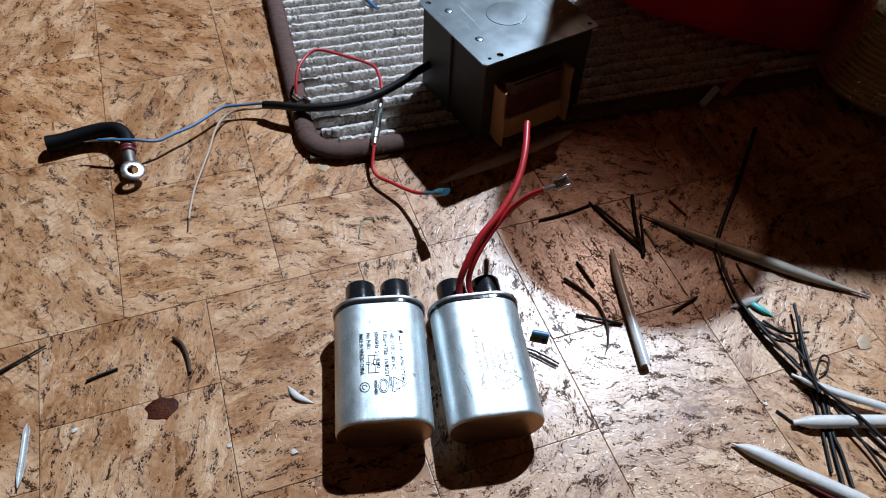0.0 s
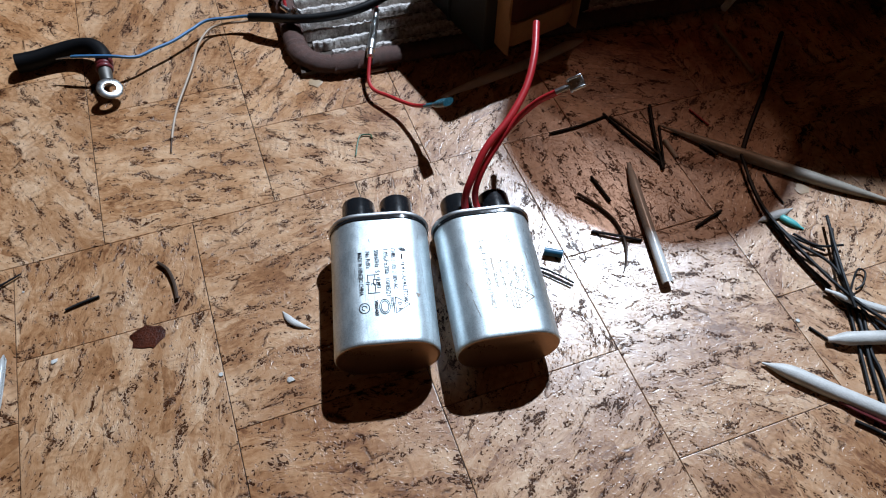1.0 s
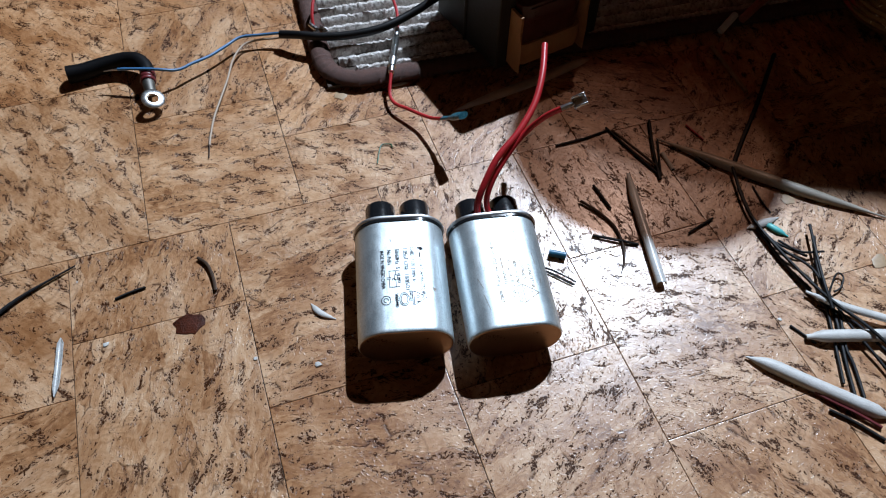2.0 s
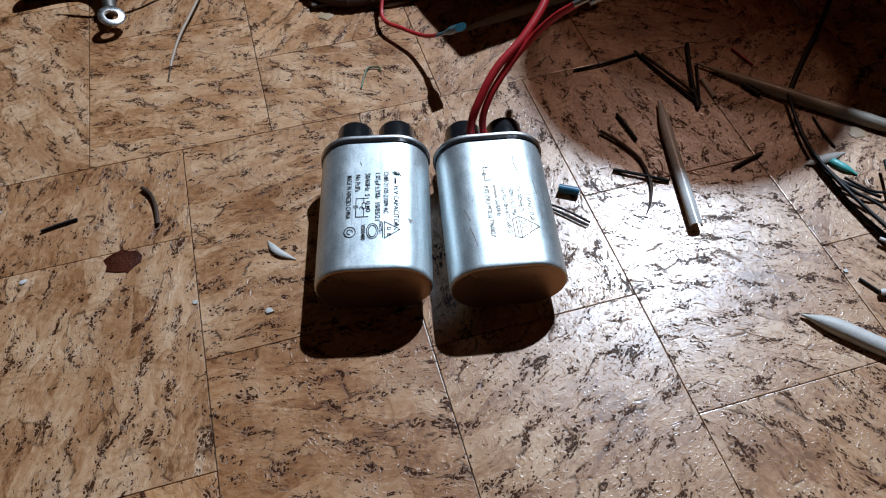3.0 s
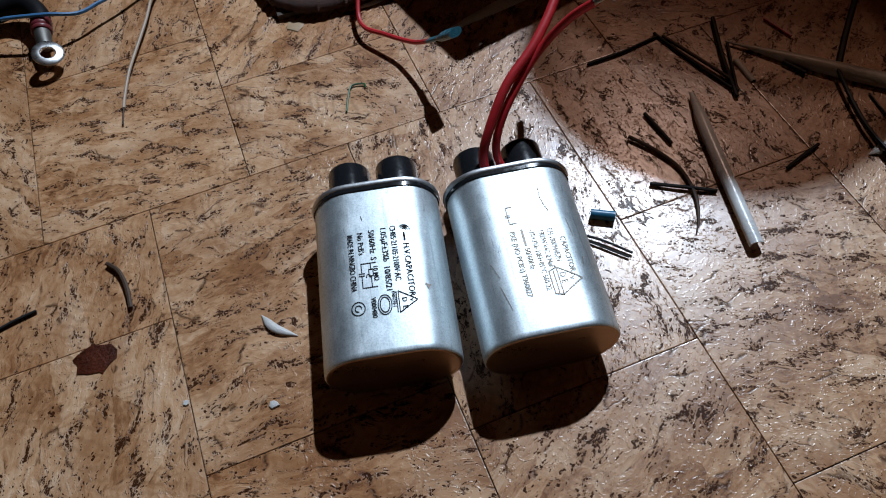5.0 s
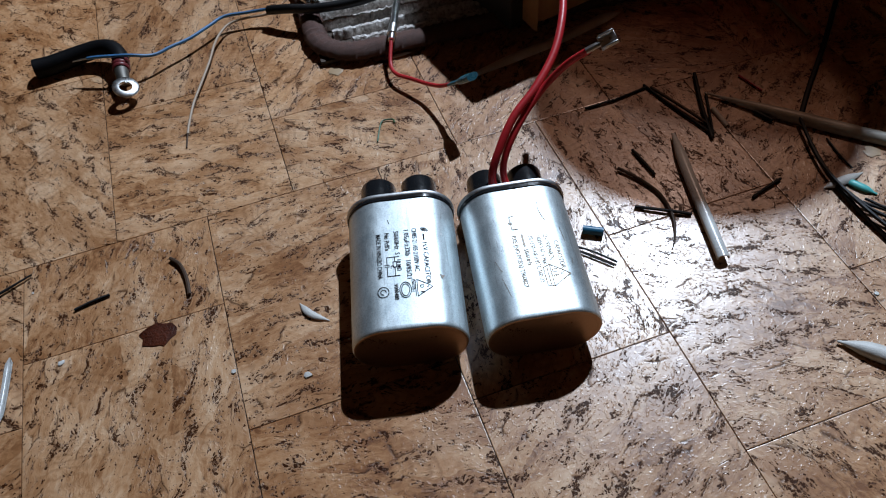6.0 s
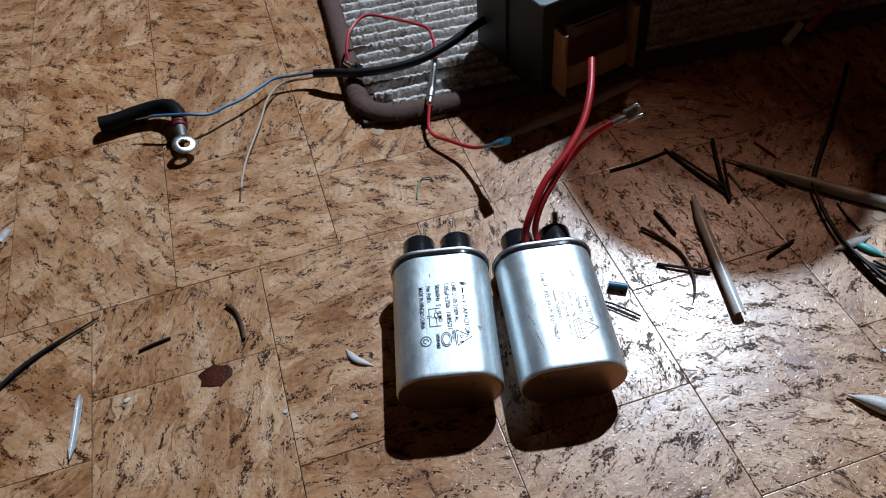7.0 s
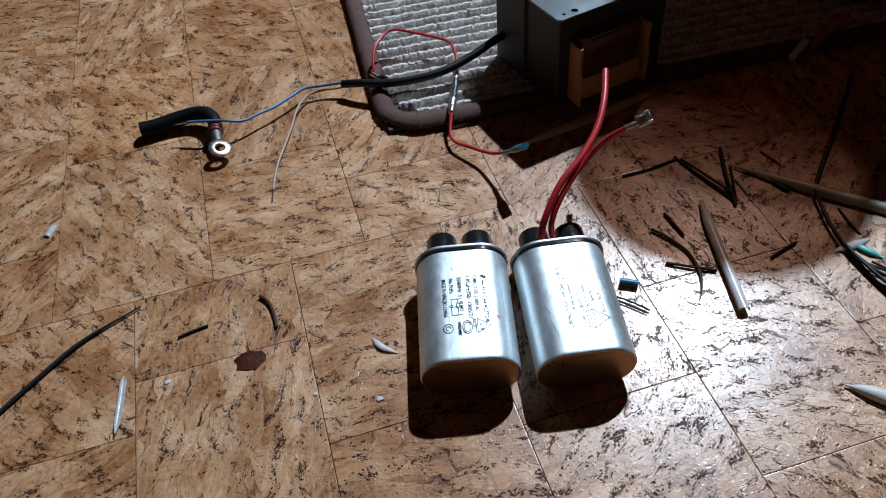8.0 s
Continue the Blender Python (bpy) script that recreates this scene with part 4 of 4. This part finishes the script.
strand([(0.130, 0.383, 0.0011), (0.1295, 0.349, 0.0011)], 0.0010)
strand([(0.058, 0.370, 0.0010), (0.076, 0.378, 0.0012), (0.096, 0.390, 0.0010)], 0.0010)
strand([(0.094, 0.392, 0.0010), (0.110, 0.371, 0.0012), (0.127, 0.351, 0.0012)], 0.0011)
strand([(0.098, 0.389, 0.0016), (0.115, 0.370, 0.0020), (0.128, 0.356, 0.0016)], 0.0013, BROWN_STRAND, "brown wire offcut beside black ones")
strand([(0.152, 0.401, 0.0010), (0.163, 0.387, 0.0010)], 0.0010, RED_WIRE, "short red wire offcut on the cork floor")
strand([(0.155, 0.368, 0.0014), (0.164, 0.360, 0.0014)], 0.0016)
strand([(0.230, 0.487, 0.0022), (0.208, 0.430, 0.0022), (0.190, 0.388, 0.0024), (0.179, 0.360, 0.0024)], 0.0022, label="black wire running into the shadow")
strand([(-0.163, 0.250, 0.0014), (-0.156, 0.2455, 0.0018), (-0.150, 0.237, 0.0018), (-0.1458, 0.2275, 0.0014)], 0.0014, BROWN_STRAND, "short curled brown wire offcut on cork floor")
strand([(-0.203, 0.216, 0.0010), (-0.196, 0.221, 0.0012), (-0.188, 0.226, 0.0010)], 0.0010)
strand([(-0.292, 0.145, 0.0016), (-0.272, 0.187, 0.0018), (-0.259, 0.210, 0.0018), (-0.235, 0.237, 0.0014)], 0.0017, label="long straight black wire offcut on the cork floor", taper=thin_end)
strand([(-0.064, 0.3405, 0.0008), (-0.0642, 0.353, 0.0010), (-0.063, 0.3585, 0.0010), (-0.0572, 0.3595, 0.0010), (-0.0560, 0.357, 0.0008)], 0.0007, GREEN_WIRE, "thin hooked green wire on the cork floor")
strand([(0.182, 0.492, 0.0022), (0.201, 0.441, 0.0022)], 0.0022, WOOD, "pale splinter lying in the dark on the floor")
strand([(0.193, 0.427, 0.0010), (0.206, 0.441, 0.0010)], 0.0010, WOOD, "tiny pale splinter on the floor")
strand([(0.206, 0.515, 0.0130), (0.238, 0.556, 0.0150)], 0.0046, PINK_STICK, "pinkish stick lying on the rug's edge")
strand([(0.190, 0.508, 0.0050), (0.202, 0.522, 0.0120)], 0.0040, WHITE_PLASTIC, "pale stub in the dark by the rug")
strand([(-0.1033, 0.6231, 0.0112), (-0.0955, 0.6111, 0.0112), (-0.0870, 0.6013, 0.0112)], 0.0022, BLUE_WIRE, "short blue wire end lying on the rug")
bt = thing("blue_tube_piece", "short dark blue plastic tube lying on the cork floor", "plastic tube")
part("tube", merge(*[loft([[q + s * math.cos(a) * r + u * math.sin(a) * r for a in (2 * math.pi * j / 14 for j in range(14))] for (q, s, u), r in zip(f * 2 + f[:1], [0.0023] * 5 + [0.0015] * 5 + [0.0023])], False) for f in [frames_along(smooth_line([(0.0530, 0.2745, 0.0024), (0.0635, 0.2730, 0.0024)], 4))]]), BLUE_PLASTIC, bt)


def flake(x, y, r, h, mat, label, name="crumb", points=9, stretch=1.0, turn=0.0, seed=1, jag=0.62):
    """An irregular flat flake."""
    rnd = random.Random(seed)
    shape = [(r * rnd.uniform(jag, 1.12) * math.cos(2 * math.pi * i / points) * stretch, r * rnd.uniform(jag, 1.12) * math.sin(2 * math.pi * i / points)) for i in range(points)]
    bm = loft([[(px * k, py * k, z) for px, py in shape] for k, z in ((1.0, 0.0), (1.0, h * 0.5), (0.86, h * 0.95), (0.4, h * rnd.uniform(0.9, 1.2)))])
    bmesh.ops.transform(bm, matrix=pose(x, y, 0.0002, 0, 0, turn), verts=bm.verts)
    return single(name, bm, mat, label, "debris")


flake(-0.1555, 0.2030, 0.0083, 0.0005, RUST_FLAKE, "dark red-brown dried flake stuck on the cork floor", "dried_flake", 15, 1.22, 10, 5, 0.66)
for x, y, r, s in ((-0.198, 0.186, 0.0018, 2), (-0.112, 0.185, 0.0016, 3), (-0.076, 0.185, 0.0020, 5), (0.190, 0.240, 0.0013, 6), (-0.230, 0.226, 0.0008, 7), (-0.060, 0.205, 0.0007, 8)):
    flake(x, y, r, r * 0.3, WHITE_PLASTIC, "tiny white crumb on the cork floor", "crumb", 7, 1.1, 30 * s, s)


for x, y, r, s in ((0.2606, 0.2900, 0.0056, 11), (0.2128, 0.3367, 0.0050, 12), (-0.0994, 0.4072, 0.0055, 13)):
    flake(x, y, r, 0.0003, PALE_PLUG, "thin pale round cork flake on the floor", "cork_flake", 14, 1.15, 20 * s, s)


# ---- things in the dark behind ----
def red_container():
    t = thing("red_container", "tall red plastic container standing on the rug in the dark", "container", pose(0.233, 0.680, 0.0105, 0, 0, -22))
    def outline(hw, hd, dx, dy, z, square):
        out = []
        for i in range(64):
            a = 2 * math.pi * i / 64
            c, s_ = math.cos(a), math.sin(a)
            k = (abs(c) ** square + abs(s_) ** square) ** (-1 / square)
            out.append((dx + hw * c * k, dy + hd * s_ * k, z))
        return out
    sizes = [(0.106, 0.078, 0.0, 3.4), (0.114, 0.087, 0.005, 3.4), (0.115, 0.088, 0.014, 3.4), (0.112, 0.087, 0.10, 3.2), (0.1095, 0.0863, 0.145, 3.0), (0.104, 0.085, 0.22, 2.8), (0.092, 0.082, 0.34, 2.3), (0.082, 0.079, 0.395, 2.0), (0.075, 0.073, 0.408, 2.0)]
    def ring_at(hw, hd, z, sq, inset=0.0):
        return outline(hw - inset, hd - inset, -0.029 * z / 0.41, -0.001 * z / 0.41, z, sq)
    def shell(q, deep):
        inner = [ring_at(a, b, z, d, 0.003) for a, b, z, d in q[::-1]]
        return loft([ring_at(*k) for k in q] + inner + ([ring_at(0.10, 0.073, 0.004, 3.4)] if deep else []) + ([] if deep else [ring_at(*q[0])]), deep)
    part("wall", shell(sizes[:5], True), RED_PLASTIC, t, "tapered red plastic wall")
    # shoulder, collar and rim stand above the view and only shape the shadow
    part("shoulder", shell([(0.1095, 0.0863, 0.1455, 3.0), (0.104, 0.085, 0.2205, 2.8), (0.0935, 0.0822, 0.3275, 2.35)], False), INNER_SHADE_FILM, t, "unseen see-through plastic shoulder, tinted to grade the cast shadow")
    part("collar", shell([(0.0935, 0.0822, 0.3280, 2.35)] + sizes[6:], False), OUTER_SHADE_FILM, t, "unseen see-through brownish plastic collar, tinted to set the cast shadow's tone")
    lip = [outline(0.0765 + dr, 0.0745 + dr, -0.029, -0.001, 0.408 + dz, 2.0) for dr, dz in ((-0.003, 0.0), (0.002, 0.0), (0.003, 0.004), (0.001, 0.008), (-0.003, 0.006), (-0.003, 0.0))]
    part("rim", loft(lip, False), OUTER_SHADE_FILM, t, "rolled see-through rim")


def ribbed_can():
    t = thing("ribbed_tin", "beige ribbed metal tin standing on the floor in shade", "tin can", pose(0.346, 0.553, 0.0, 0, 0, 0))
    r, prof = 0.054, [(0.050, 0.0108), (0.054, 0.012)]
    z = 0.014
    while z < 0.080:
        prof += [(r, z), (r + 0.0018, z + 0.0012), (r + 0.0018, z + 0.0022), (r, z + 0.0034)]
        z += 0.0046
        r -= 0.0006
    prof += [(r, 0.094), (r - 0.0010, 0.094), (r - 0.0010, 0.014)]
    part("wall", lathe(prof, 72), TIN, t, "beige ribbed tin wall")
    part("rim", lathe([(r - 0.0012, 0.0935), (r + 0.0016, 0.0935), (r + 0.0020, 0.0952), (r + 0.0008, 0.0968), (r - 0.0012, 0.0962), (r - 0.0012, 0.0935)], 72, cap=False), TIN_RIM, t, "bright rolled metal rim")


red_container()
ribbed_can()
# unseen block, its front corner placed to cast the second floor shadow
single("dark_box", box(0.3076, 0.75, 0.787, 0.95, 0.0095, 0.60, 0.008, 3), DARK_CARD, "unseen dark block added to cast the second shadow on the floor", "box")
lamp = thing("ceiling_lamp", "dark shaded bulb on a short cord under the ceiling", "lamp", Matrix.Translation(LAMP))
part("cord", tube([(0, 0, 0.08), (0, 0, 0.2)], 0.004, steps=2), BLACK_SLEEVE, lamp, "black cord")
part("shade", lathe([(0.030, 0.075), (0.075, 0.050), (0.105, 0.005), (0.103, 0.005), (0.073, 0.048), (0.028, 0.072)], 40), DARK_CARD, lamp, "dark metal shade")
part("socket", lathe([(0.016, 0.040), (0.018, 0.045), (0.018, 0.075), (0.008, 0.085)], 24), BAKELITE, lamp, "black lamp socket")


# ---- cork floor ----
FLOOR = pose(0, 0, 0, 0, 0, 23.6)
floor_ob = single("floor", box(-R - 0.1, R + 0.1, -R - 0.1, R + 0.1, -0.03, -0.0010), JOINT, "varnished cork parquet floor with thin dark joints", "floor", smooth=False)
floor_ob["kind"] = "structure"
PW, PL, GAP = 0.0983, 0.1255, 0.00025
SHAPES = {}


def cork_piece(u, v, w, d):
    key = (round(w, 4), round(d, 4))
    if key not in SHAPES:
        g, b = GAP, 0.00030
        ring = lambda k, z: [(-w / 2 + k, -d / 2 + k, z), (w / 2 - k, -d / 2 + k, z), (w / 2 - k, d / 2 - k, z), (-w / 2 + k, d / 2 - k, z)]
        SHAPES[key] = mesh_of(loft([ring(g, -0.0012), ring(g, -0.00004), ring(g + b, 0.0)]), "cork_piece", CORK, False)
    ob = new("cork_piece", SHAPES[key])
    ob.parent = floor_ob
    p = FLOOR @ Vector((u, v, random.uniform(-0.00008, 0.0)))
    ob.matrix_local = Matrix.Translation(p) @ Matrix.Rotation(radians(23.6), 4, "Z") @ Matrix.Rotation(math.pi * random.randint(0, 1), 4, "Z")


def outer_cork(hu0, hu1, hv0, hv1):
    """The rest of the floor, pieces too far off to tell apart, in one mesh."""
    verts, faces, n = [], [], int(2 * R / PW) + 12
    for k in range(-n, n):
        u, v = SEAM_U + k * PW, -1.6 * R - PL * ((k * 7) % 5) / 5
        while v < 1.6 * R:
            p = FLOOR @ Vector((u + PW / 2, v + PL / 2, 0))
            inside = hu0 < u + PW / 2 < hu1 and hv0 < v + PL / 2 < hv1
            if not inside and abs(p.x) < R - 0.05 and abs(p.y) < R - 0.05:
                i = len(verts)
                for e, z in ((0.0004, -0.00045), (0.0009, -0.00012)):
                    verts.extend(FLOOR @ Vector((u + a, v + b, z)) for a, b in ((e, e), (PW - e, e), (PW - e, PL - e), (e, PL - e)))
                faces.append((i + 4, i + 5, i + 6, i + 7))
                faces.extend((i + q, i + (q + 1) % 4, i + 4 + (q + 1) % 4, i + 4 + q) for q in range(4))
            v += PL
    me = bpy.data.meshes.new("outer_cork_pieces")
    me.from_pydata(verts, [], faces)
    me.materials.append(CORK)
    ob = new("outer_cork_pieces", me)
    ob.parent = floor_ob
    tagged(ob, kind="stuff")


# columns below the long cross joint, with the joints seen in each; above it they shift by half a piece
CROSS = 0.3180
JOINTS = {-3: 0.1500, -2: 0.2210, -1: 0.2555, 0: 0.1825, 1: 0.1604, 2: 0.2235, 3: 0.1605}
SEAM_U = -0.0268
for k in range(-9, 10):
    u0 = SEAM_U + k * PW
    v = JOINTS.get(k, 0.12 + 0.05 * ((k * 7) % 5))
    cuts = [CROSS]
    while v > CROSS - 0.03:
        v -= PL
    while v > -0.50:
        cuts.append(v)
        v -= PL
    for top, low in zip(cuts, cuts[1:]):
        cork_piece(u0 + PW / 2, (top + low) / 2, PW, top - low)
for k in range(-10, 11):
    u0 = SEAM_U + 0.0490 + k * PW
    v = CROSS
    first = 0.065 + 0.045 * ((k * 5) % 3)
    cuts = [v, v + first]
    while cuts[-1] < 1.15:
        cuts.append(cuts[-1] + PL)
    for low, top in zip(cuts, cuts[1:]):
        cork_piece(u0 + PW / 2, (top + low) / 2, PW, top - low)
outer_cork(SEAM_U - 9 * PW, SEAM_U + 10 * PW, -0.42, 1.10)
